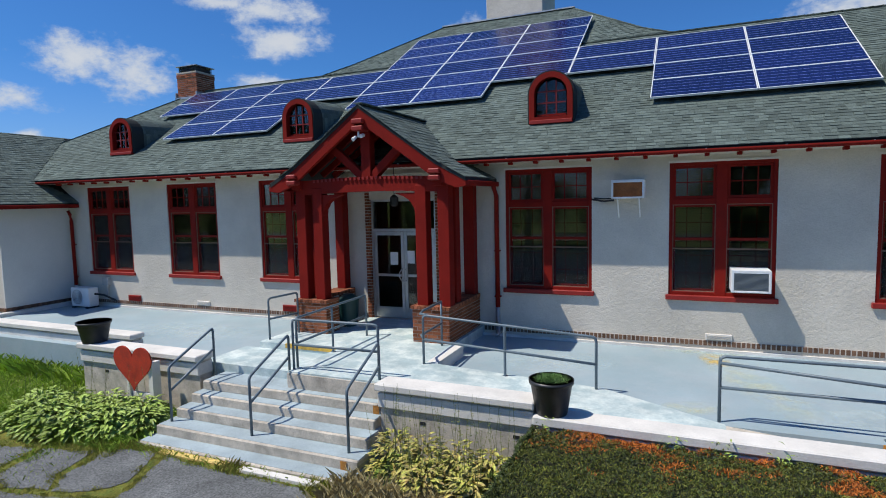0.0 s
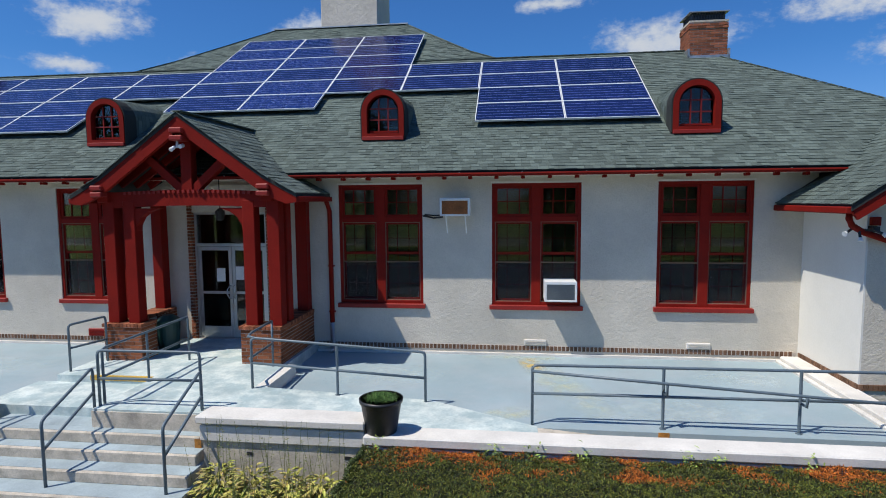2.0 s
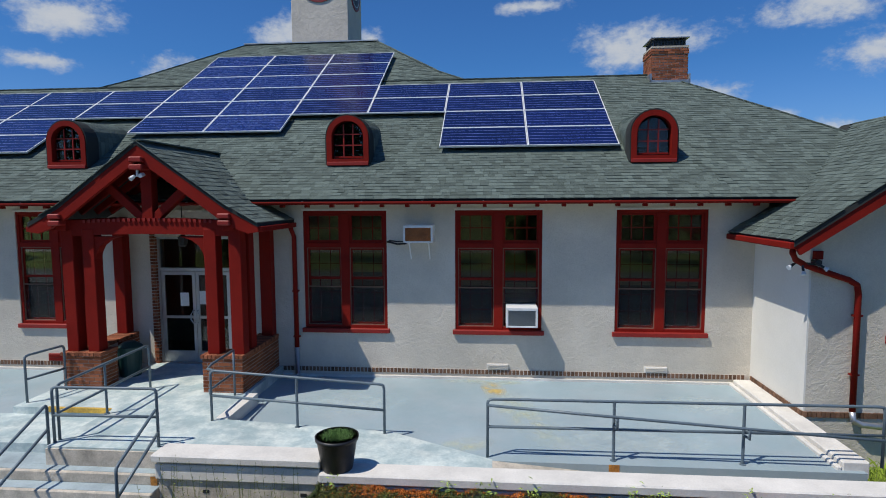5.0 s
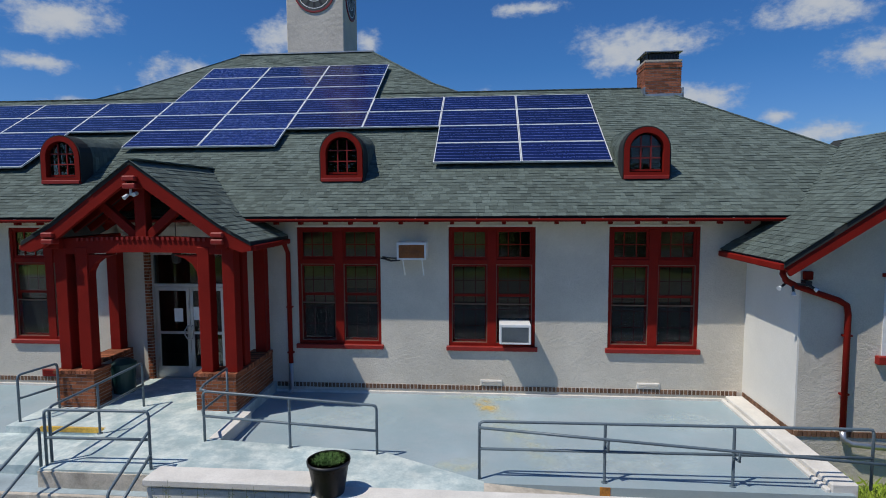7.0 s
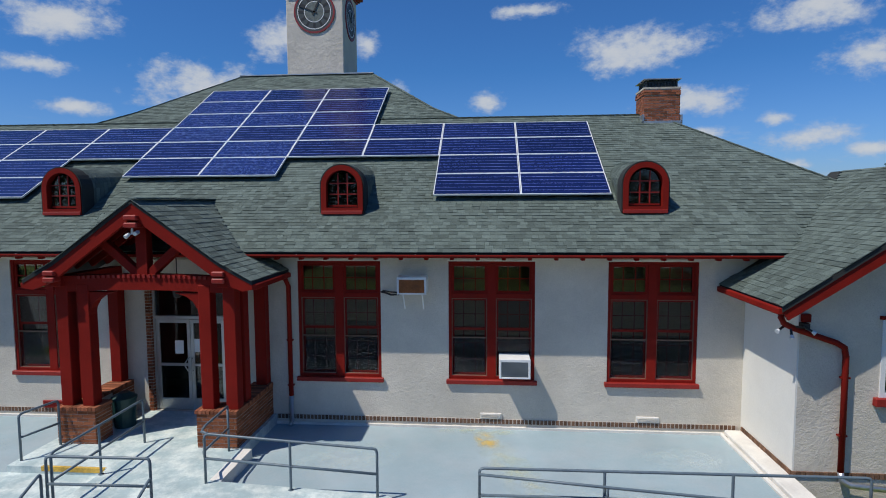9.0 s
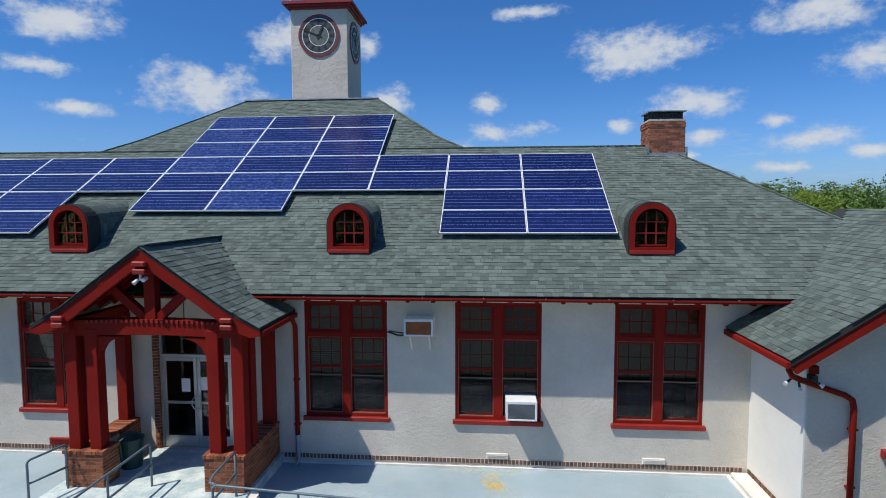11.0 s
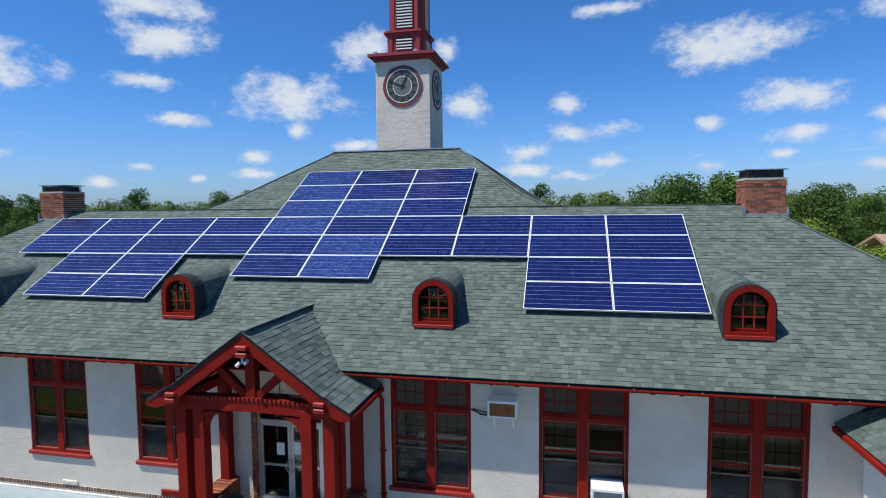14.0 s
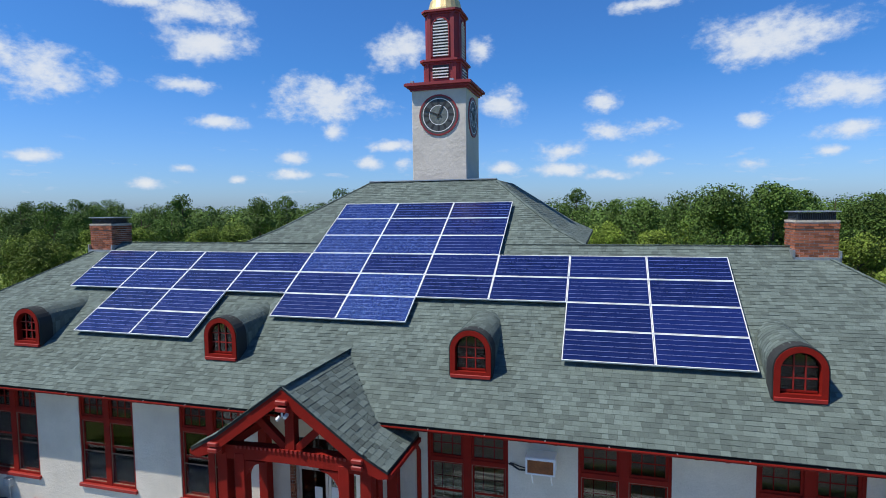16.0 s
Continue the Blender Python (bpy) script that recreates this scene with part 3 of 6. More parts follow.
def window(cx):
    w = thing("window", "tall red-framed paired sash window with many panes", "window", (cx, WALL, WIN_Z0), "windows in the front wall")
    x0, x1, z0, z1 = cx - WIN_W / 2, cx + WIN_W / 2, WIN_Z0, WIN_Z1
    yf, E, M = WALL + 0.02, 0.065, 0.095
    fr = boxes((x0, x0 + E, yf, yf + 0.14, z0, z1), (x1 - E, x1, yf, yf + 0.14, z0, z1), (x0 + E, x1 - E, yf, yf + 0.14, z1 - E, z1),
               (cx - M, cx + M, yf - 0.005, yf + 0.14, z0, z1 - E), (x0 + E, x1 - E, yf + 0.002, yf + 0.14, z0, z0 + 0.07),
               (x0 + E, cx - M, yf + 0.004, yf + 0.14, 3.55, 3.66), (cx + M, x1 - E, yf + 0.004, yf + 0.14, 3.55, 3.66))
    part("window_frame", fr, RED, w, bevel=0.006)
    part("window_sill", boxes((x0 - 0.05, x1 + 0.05, WALL - 0.07, WALL + 0.1, z0 - 0.09, z0 + 0.005)), RED_LIGHT, w, bevel=0.01)
    part("head_casing", boxes((x0 - 0.02, x1 + 0.02, WALL - 0.02, WALL + 0.03, z1 - 0.005, z1 + 0.035)), CAP, w)
    for a, b in ((x0 + E, cx - M), (cx + M, x1 - E)):
        for name, c, d, rows, depth in (("transom_sash", 3.66, z1 - E, 2, 0.03), ("upper_sash", 2.86, 3.55, 2, 0.06), ("lower_sash", z0 + 0.07, 2.92, 3, 0.098)):
            y = yf + depth
            s = 0.05
            bm = boxes((a, a + s, y, y + 0.035, c, d), (b - s, b, y, y + 0.035, c, d), (a + s, b - s, y, y + 0.035, c, c + s), (a + s, b - s, y, y + 0.035, d - s, d))
            sash = part(name, bm, RED, w)
            for k in (1, 2):
                xm = a + (b - a) * k / 3
                part("muntin", boxes((xm - 0.008, xm + 0.008, y + 0.012, y + 0.03, c + s, d - s)), RED, sash)
            for k in range(1, rows):
                zm = c + (d - c) * k / rows
                part("muntin", boxes((a + s, b - s, y + 0.010, y + 0.028, zm - 0.008, zm + 0.008)), RED, sash)
            behind = 0.031 if name == "transom_sash" else 0.004
            g = part("pane", boxes((a + s, b - s, y + behind, y + behind + 0.003, c + 0.01, d - 0.01)), GLASS, sash)
            g.visible_shadow = False
        part("storm_rail", boxes((a, b, yf + 0.026, yf + 0.042, 2.69, 2.715)), STORM, w, "thin tan metal storm-sash rail")
        part("storm_frame", boxes((a, a + 0.014, yf + 0.02, yf + 0.045, z0 + 0.07, 3.55), (b - 0.014, b, yf + 0.02, yf + 0.045, z0 + 0.07, 3.55), (a + 0.014, b - 0.014, yf + 0.02, yf + 0.045, z0 + 0.07, z0 + 0.085), (a + 0.014, b - 0.014, yf + 0.02, yf + 0.045, 3.535, 3.55)), STORM, w, "thin tan metal storm frame")
        scr = part("insect_screen", boxes((a + 0.014, b - 0.014, yf + 0.048, yf + 0.05, z0 + 0.085, 2.69)), SCREEN, w, "fine dark insect screen")
        scr.visible_shadow = False
    return w


win = window(WINDOWS[0])
for x in WINDOWS[1:]:
    copy_thing(win, Matrix.Translation((x, WALL, WIN_Z0)))
SHADE = mat("woven_shade", (0.30, 0.22, 0.12), 0.9, grain=(120, 0.25), stain=(4, 0.2), bump=0.3)
for x, z0, z1 in ((WINDOWS[4] - 0.45, 2.72, 4.2), (WINDOWS[5] - 0.45, 2.75, 4.25), (WINDOWS[5] + 0.45, 2.75, 4.25), (WINDOWS[4] + 0.45, 2.45, 2.75),
                  (WINDOWS[3] - 0.45, 2.6, 4.2), (WINDOWS[3] + 0.45, 3.0, 4.2), (WINDOWS[0] - 0.45, 2.9, 4.2), (WINDOWS[1] + 0.45, 3.0, 4.2)):
    bm = BM()
    k = z0
    while k < z1:
        box(bm, x - 0.38, x + 0.38, WALL + 0.24, WALL + 0.252, k, k + 0.045)
        k += 0.05
    sh = thing("roller_shade", "brown woven slatted shade behind the window", "shade", (x, WALL + 0.24, z0), "shades behind the windows")
    part("slats_sheet", bm, SHADE, sh, kind="stuff")

# rooms behind the windows; their dimness is put into the wall colour
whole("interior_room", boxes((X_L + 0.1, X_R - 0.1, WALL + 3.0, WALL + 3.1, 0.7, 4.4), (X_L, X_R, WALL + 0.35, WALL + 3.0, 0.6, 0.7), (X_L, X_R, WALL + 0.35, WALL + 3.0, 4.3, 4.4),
      (X_L + 0.1, X_L + 0.2, WALL + 0.35, WALL + 3.0, 0.7, 4.3), (X_R - 0.2, X_R - 0.1, WALL + 0.35, WALL + 3.0, 0.7, 4.3)), INTERIOR_DIM, "tan room walls behind the windows, coloured dark for dimness", "interior", kind="structure")


# ---- dormers ----
def arch(half, z0, zs, n=10):
    return [(-half, z0), (-half, zs)] + [(-half * math.cos(math.pi * k / n), zs + half * math.sin(math.pi * k / n)) for k in range(1, n)] + [(half, zs), (half, z0)]


def dormer(cx):
    d = thing("dormer", "small arched roof dormer with a red-framed window", "dormer", (cx, 12.6, 5.36), "dormers on the roof")
    y0, z0, zs = 12.60, 5.36, 5.95
    bm = BM()
    outer = arch(0.475, z0, zs)
    f, b = [bm.verts.new((cx + u, y0, v)) for u, v in outer], [bm.verts.new((cx + u, y0 + 2.1, v + 0.12)) for u, v in outer]
    for k in range(len(outer) - 1):
        bm.faces.new((f[k], b[k], b[k + 1], f[k + 1]))
    part("body", bm, ROOF_BASE, d, "dark shingled cheeks and rounded top")
    bm = BM()
    rr = random.Random(2)
    for k in range(14):
        ya, yb = y0 + 0.02 + k * 0.145, y0 + 0.02 + k * 0.145 + 0.16
        lift = 0.12 / 2.1
        big, small = arch(0.490, z0, zs, 12), arch(0.482, z0, zs, 12)
        for j in range(len(big) - 1):
            (a, b), (c, e), (a2, b2), (c2, e2) = big[j], big[j + 1], small[j], small[j + 1]
            zf, zb = (ya - y0) * lift, (yb - y0) * lift
            q = [bm.verts.new(p) for p in ((cx + a, ya, b + zf), (cx + c, ya, e + zf), (cx + c2, yb, e2 + zb), (cx + a2, yb, b2 + zb), (cx + a2, ya, b2 + zf), (cx + c2, ya, e2 + zf))]
            bm.faces.new(q[:4]), bm.faces.new((q[0], q[4], q[5], q[1]))
    part("shingle_sheet", bm, SHINGLE, d, kind="stuff")
    bm = BM()
    big, rim = arch(0.50, z0, zs, 14), arch(0.475, z0, zs, 14)
    prism(bm, big + rim[::-1], "y", y0 - 0.05, y0 + 0.35)
    bmesh.ops.translate(bm, verts=bm.verts[:], vec=(cx, 0, 0))
    part("edge_shingles", bm, ROOF_BASE, d, kind="stuff")
    bm = BM()
    o, i = arch(0.47, z0, zs, 14), arch(0.355, z0 + 0.12, zs, 14)
    for k in range(len(o) - 1):
        q = [o[k], o[k + 1], i[k + 1], i[k]]
        prism(bm, q, "y", y0 - 0.07, y0 + 0.1)
    prism(bm, [o[-1], o[0], i[0], i[-1]], "y", y0 - 0.07, y0 + 0.1)
    bmesh.ops.translate(bm, verts=bm.verts[:], vec=(cx, 0, 0))
    part("frame", bm, RED, d)
    part("sill", boxes((cx - 0.465, cx + 0.465, y0 - 0.10, y0 + 0.02, z0 - 0.03, z0 + 0.05)), RED_LIGHT, d, bevel=0.008)
    sash = part("sash", boxes((cx - 0.315, cx + 0.315, y0 + 0.02, y0 + 0.05, z0 + 0.14, z0 + 0.18)), RED, d)
    for k in (-1, 1):
        part("muntin", boxes((cx + k * 0.105 - 0.012, cx + k * 0.105 + 0.012, y0 + 0.02, y0 + 0.045, z0 + 0.14, zs + 0.29)), RED_LIGHT, sash)
    for z in (z0 + 0.42, z0 + 0.66):
        part("muntin", boxes((cx - 0.31, cx + 0.31, y0 + 0.02, y0 + 0.045, z - 0.012, z + 0.012)), RED_LIGHT, sash)
    bm = BM()
    prism(bm, arch(0.31, z0 + 0.15, zs, 14), "y", y0 + 0.052, y0 + 0.056)
    bmesh.ops.translate(bm, verts=bm.verts[:], vec=(cx, 0, 0))
    part("pane", bm, GLASS, sash)
    # added dark sheet stands in for the unlit space inside the dormer
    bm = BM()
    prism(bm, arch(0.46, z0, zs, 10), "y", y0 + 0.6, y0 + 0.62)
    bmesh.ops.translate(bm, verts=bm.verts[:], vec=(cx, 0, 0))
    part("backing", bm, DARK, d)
    return d


dor = dormer(CX - 9.87)
for o in (-3.3, 3.3, 9.87):
    copy_thing(dor, Matrix.Translation((CX + o, 12.6, 5.36)))


# ---- wings at both ends ----
W_EAVE_Z, W_PITCH = 3.89, 0.68
def wing(s):
    """s = 1: the east wing, -1: its mirror."""
    def X(v):
        return CX + s * v
    inner, eave, ridge = 11.76, 11.25, 14.75
    rz = W_EAVE_Z + W_PITCH * (ridge - eave)
    bm = BM()
    def bx(a, b, *r):
        box(bm, min(X(a), X(b)), max(X(a), X(b)), *r)
    bx(inner, inner + 0.03, WING_Y, WING_Y + 0.3, 0, 3.9)
    bx(inner, inner + 0.3, WING_Y + 0.3, 12.6, 0, 4.05)
    name = "wall_east" if s > 0 else "wall_west"
    whole(name, bm, PLASTER, "smooth white plastered side wall of the wing", "wall", kind="structure")
    bm = BM()
    hole = [(X(13.1), X(14.2), 2.27, 3.6)] if s > 0 else [(X(14.2), X(13.1), 2.27, 3.6)]
    pierced(bm, min(X(inner + 0.03), X(18)), max(X(inner + 0.03), X(18)), 0, 3.9, WING_Y, WING_Y + 0.3, hole)
    prism(bm, [(X(inner), 3.9), (X(ridge), rz - 0.12), (X(17.7), 3.9)], "y", WING_Y, WING_Y + 0.3)
    whole(name + "_front", bm, STUCCO, "off-white stucco gable wall of the wing", "wall", kind="structure")
    faces = [[(X(eave), 9.53, W_EAVE_Z), (X(ridge), 9.53, rz), (X(ridge), 14.6, rz), (X(eave), 12.25, W_EAVE_Z)],
             [(X(2 * ridge - eave), 9.53, W_EAVE_Z), (X(2 * ridge - eave), 14.6, W_EAVE_Z), (X(ridge), 14.6, rz), (X(ridge), 9.53, rz)]]
    rf = whole("wing_roof", solid_from_faces(faces, 0.1), ROOF_BASE, "gabled wing roof of grey-green asphalt shingles", "roof", kind="structure")
    vlen = math.hypot(ridge - eave, rz - W_EAVE_Z)
    vv = Vector((s * (ridge - eave), 0, rz - W_EAVE_Z)).normalized()
    def urange(v):
        z = W_EAVE_Z + v / vlen * (rz - W_EAVE_Z)
        far = EAVE_Y + (z - EAVE_Z) / PITCH if z > EAVE_Z else 12.2 - 0.75 * (z - W_EAVE_Z) / (EAVE_Z - W_EAVE_Z)
        return (0, far - 9.51) if s < 0 else (-(far - 9.51), 0)
    shingles("shingle_sheet", rf, [(Vector((X(eave) - s * 0.02, 9.51, W_EAVE_Z + 0.002)), Vector((0, -s, 0)), vv, vlen,
             urange)], 5 + s)
    barge = thing("bargeboard", "red painted bargeboard on the wing's gable", "bargeboard", (X(eave), 9.9, W_EAVE_Z))
    bm = BM()
    beam(bm, (X(eave + 0.05), 9.58, W_EAVE_Z - 0.145), (X(ridge), 9.58, rz - 0.245), 0.06, 0.21)
    part("board", bm, RED, barge)
    g = thing("wing_gutter", "red painted gutter under the wing's eave", "gutter", (X(eave), 11, 3.7))
    bm = BM()
    a, b = sorted((X(eave - 0.07), X(eave + 0.05)))
    box(bm, a, b, 9.55, 12.0, W_EAVE_Z - 0.14, W_EAVE_Z - 0.03)
    part("trough", bm, RED, g, bevel=0.015)
    if s > 0:
        whole("wing_soffit", boxes((X(eave), X(inner), WING_Y, 12.0, W_EAVE_Z - 0.12, W_EAVE_Z - 0.10)), STUCCO, "pale soffit under the wing's eave", "soffit", kind="structure")
    band = BM()
    p = WING_Y
    while p < WALL - 0.07:
        a, b = sorted((X(inner - 0.025), X(inner + 0.02)))
        box(band, a, b, p, p + 0.062, 0.845, 0.94)
        p += 0.075
    p = 0.0
    while p < 4:
        a, b = sorted((X(inner + p), X(inner + p + 0.062)))
        box(band, a, b, WING_Y - 0.025, WING_Y + 0.02, 0.845, 0.94)
        p += 0.075
    part("brick_course", band, BRICK_TAN, bpy.data.objects[name], "course of upright brown bricks", kind="stuff")


wing(1)
wing(-1)


# ---- chimneys ----
def bricks(bm, x0, x1, y0, y1, z0, z1, sides="fblr", rng=random.Random(3), L=0.2, H=0.057, J=0.015, proud=0.01):
    """Courses of bricks on the upright faces of a block."""
    n = int((z1 - z0) / (H + J))
    for k in range(n):
        z = z0 + k * (H + J)
        off = (k % 2) * (L + J) / 2
        for side in sides:
            lo, hi = (x0, x1) if side in "fb" else (y0, y1)
            p = lo - off
            while p < hi:
                a, b = max(p, lo), min(p + L, hi)
                if b - a > 0.03:
                    e = proud + rng.uniform(-0.003, 0.003)
                    if side == "f": box(bm, a, b, y0 - e, y0 + 0.02, z, z + H)
                    if side == "b": box(bm, a, b, y1 - 0.02, y1 + e, z, z + H)
                    if side == "l": box(bm, x0 - e, x0 + 0.02, a, b, z, z + H)
                    if side == "r": box(bm, x1 - 0.02, x1 + e, a, b, z, z + H)
                p += L + J


GRAPHITE = mat("dark_wire", (0.10, 0.105, 0.11), 0.6, metal=0.3, bump=0)


def chimney(cx):
    x0, x1, y0, y1 = cx - 0.48, cx + 0.48, 16.62, 17.5
    c = thing("chimney", "square red-brick chimney with a metal spark cage", "chimney", (cx, 17, 7.6), "chimneys")
    part("core", boxes((x0, x1, y0, y1, 7.3, 8.72)), MORTAR, c)
    bm = BM()
    bricks(bm, x0, x1, y0, y1, 7.45, 8.56)
    bricks(bm, x0 - 0.015, x1 + 0.015, y0 - 0.015, y1 + 0.015, 8.538, 8.72)
    part("brickwork", bm, BRICK_JOINED, c, kind="stuff")
    part("crown", boxes((x0 - 0.02, x1 + 0.02, y0 - 0.02, y1 + 0.02, 8.70, 8.75)), CONCRETE, c)
    part("flashing", boxes((x0 - 0.06, x1 + 0.06, y0 - 0.09, y0 - 0.012, 7.68, 7.82), (x1 + 0.012, x1 + 0.06, y0 - 0.09, y1, 7.72, 7.98), (x0 - 0.06, x0 - 0.012, y0 - 0.09, y1, 7.72, 8.0)), GALV, c, "grey lead flashing")
    cage = boxes((x0 + 0.03, x1 - 0.03, y0 + 0.03, y1 - 0.03, 8.75, 8.765))
    part("lid", boxes((x0 - 0.03, x1 + 0.03, y0 - 0.03, y1 + 0.03, 8.96, 8.985)), GALV, c, "flat metal rain lid")
    for k in range(22):
        t = x0 + 0.06 + k * (x1 - x0 - 0.12) / 21
        box(cage, t - 0.004, t + 0.004, y0 + 0.04, y0 + 0.054, 8.75, 8.96)
        t = y0 + 0.06 + k * (y1 - y0 - 0.12) / 21
        for xx in (x0 + 0.05, x1 - 0.064):
            box(cage, xx, xx + 0.014, t - 0.004, t + 0.004, 8.75, 8.96)
    part("spark_cage", cage, GRAPHITE, c, "dark wire cage")
    part("liner", boxes((x0 + 0.1, x1 - 0.1, y0 + 0.1, y1 - 0.1, 8.7, 8.93)), DARK, c)
    return c


ch = chimney(CX + 11.34)
copy_thing(ch, Matrix.Translation((CX - 11.34, 17, 7.6)))


# ---- clock tower ----
RED_TOWER = mat("tower_red", (0.25, 0.020, 0.026), 0.6, grain=(30, 0.1), stain=(1.5, 0.2), bump=0.1)
CLOCK = mat("clock_grey", (0.06, 0.068, 0.066), 0.5)
CLOCK_LIGHT = mat("clock_light", (0.13, 0.15, 0.14), 0.6, stain=(9, 0.4))
GOLD = mat("gold_leaf", (0.78, 0.60, 0.28), 0.45, metal=0.5)
def tower():
    t = thing("clock_tower", "pale stucco clock tower with a red louvred belfry", "tower", (CX, 22.7, 9.5))
    h, yc = 1.09, 21.6 + 1.09
    part("shaft", boxes((CX - h, CX + h, yc - h, yc + h, 9.0, 13.76)), STUCCO_TOWER, t, bevel=0.02)
    bm = BM()
    for o, z0, z1 in ((0.06, 13.72, 13.80), (0.14, 13.80, 13.88), (0.24, 13.88, 13.97), (0.20, 13.97, 14.0)):
        box(bm, CX - h - o, CX + h + o, yc - h - o, yc + h + o, z0, z1)
    part("cornice", bm, RED_TOWER, t)
    def stage(name, half, ch_, z0, z1, lw, lz0, lz1, arched, cap):
        bm = BM()
        poly = [(CX + a, yc + b) for a, b in ((-half, -half + ch_), (-half + ch_, -half), (half - ch_, -half), (half, -half + ch_), (half, half - ch_), (half - ch_, half), (-half + ch_, half), (-half, half - ch_))]
        prism(bm, poly, "z", z0, z1)
        body = part(name, bm, RED_TOWER, t)
        bm = BM()
        for o, a, b in ((0.05, z1 - 0.16, z1 - 0.08), (0.12, z1 - 0.08, z1)) if cap else ((0.05, z0, z0 + 0.08),):
            prism(bm, [((x - CX) * (half + o) / half + CX, (y - yc) * (half + o) / half + yc) for x, y in poly], "z", a, b)
        for sx in (-1, 1):
            box(bm, CX + sx * (half - ch_ - 0.05) - 0.07, CX + sx * (half - ch_ - 0.05) + 0.07, yc - half - 0.04, yc - half + 0.01, z0, z1 - 0.14)
            box(bm, CX + half - 0.01, CX + half + 0.04, yc + sx * (half - ch_ - 0.05) - 0.07, yc + sx * (half - ch_ - 0.05) + 0.07, z0, z1 - 0.14)
        part("moulding", bm, RED_TOWER, body)
        for turn in (0, 90):
            m = Matrix.Translation((CX, yc, 0)) @ Matrix.Rotation(radians(turn), 4, "Z")
            bk = BM()
            box(bk, -lw, lw, -half - 0.012, -half + 0.02, lz0, lz1, m)
            part("louvre_backing", bk, DARK, body)
            z = lz0 + 0.03
            while z < lz1 - 0.04:
                wz = lw if not arched or z < lz1 - lw else math.sqrt(max(lw ** 2 - (z - lz1 + lw) ** 2, 0.01))
                sl = BM()
                box(sl, -wz, wz, -half - 0.05, -half - 0.015, z, z + 0.045, m)
                part("slat", sl, WHITE, body)
                z += 0.115
            if arched:
                ar = BM()
                pts = [(-lw - 0.03, lz0), (-lw - 0.03, lz1 - lw)] + [(-(lw + 0.03) * math.cos(math.pi * k / 10), lz1 - lw + (lw + 0.03) * math.sin(math.pi * k / 10)) for k in range(1, 10)] + [(lw + 0.03, lz1 - lw), (lw + 0.03, lz0)]
                tube(ar, [m @ Vector((u, -half - 0.035, v)) for u, v in pts], 0.03, 6)
                part("arch_moulding", ar, RED_TOWER, body)
    stage("lower_stage", 0.74, 0.14, 14.0, 14.95, 0.32, 14.2, 14.72, False, True)
    stage("belfry", 0.68, 0.16, 14.95, 16.85, 0.31, 15.05, 16.5, True, True)
    bm = BM()
    tube(bm, [(CX, yc, 16.85), (CX, yc, 16.95), (CX, yc, 17.3), (CX, yc, 17.65), (CX, yc, 17.85), (CX, yc, 18.3)], [0.70, 0.69, 0.6, 0.36, 0.12, 0.02], 20)
    part("dome", bm, GOLD, t, "gilded dome")
    for turn in (0, 90, -90):
        m = Matrix.Translation((CX, yc, 12.75)) @ Matrix.Rotation(radians(turn), 4, "Z")
        def disc(r0, r1, y0, y1, material, name, parent, n=40):
            bm = BM()
            for k in range(n):
                a, b = 2 * math.pi * k / n, 2 * math.pi * (k + 1) / n
                q = [(r1 * math.cos(a), r1 * math.sin(a)), (r1 * math.cos(b), r1 * math.sin(b)), (r0 * math.cos(b), r0 * math.sin(b)), (r0 * math.cos(a), r0 * math.sin(a))]
                prism(bm, q, "y", -h - y1, -h - y0)
            bmesh.ops.remove_doubles(bm, verts=bm.verts[:], dist=1e-5)
            bmesh.ops.transform(bm, matrix=m, verts=bm.verts[:])
            return part(name, bm, material, parent)
        face = disc(0.0001, 0.72, -0.01, 0.03, CLOCK, "clock_face", t)
        disc(0.72, 0.785, -0.01, 0.035, RED_TOWER, "rim", face)
        disc(0.615, 0.645, 0.03, 0.036, WHITE, "outer_ring", face)
        disc(0.36, 0.385, 0.03, 0.036, WHITE, "inner_ring", face)
        disc(0.0001, 0.355, 0.03, 0.034, CLOCK_LIGHT, "centre_plate", face)
        for k in range(12):
            bm = BM()
            a = m @ Matrix.Rotation(radians(30 * k), 4, "Y")
            box(bm, -0.045, 0.045, -h - 0.036, -h - 0.03, 0.40, 0.60, a)
            part("hour_mark", bm, DARK, face)
        for ang, ln, wd in ((292, 0.62, 0.022), (24, 0.40, 0.032)):
            bm = BM()
            box(bm, -wd, wd, -h - 0.055, -h - 0.04, -0.12, ln, m @ Matrix.Rotation(radians(ang), 4, "Y"))
            part("hand_bar", bm, DARK, face)
    for sx in (-1.05, 0.55):
        part("flood_lamp", boxes((CX + sx - 0.07, CX + sx + 0.07, yc - h - 0.12, yc - h + 0.02, 14.0, 14.09)), GALV, t)


tower()


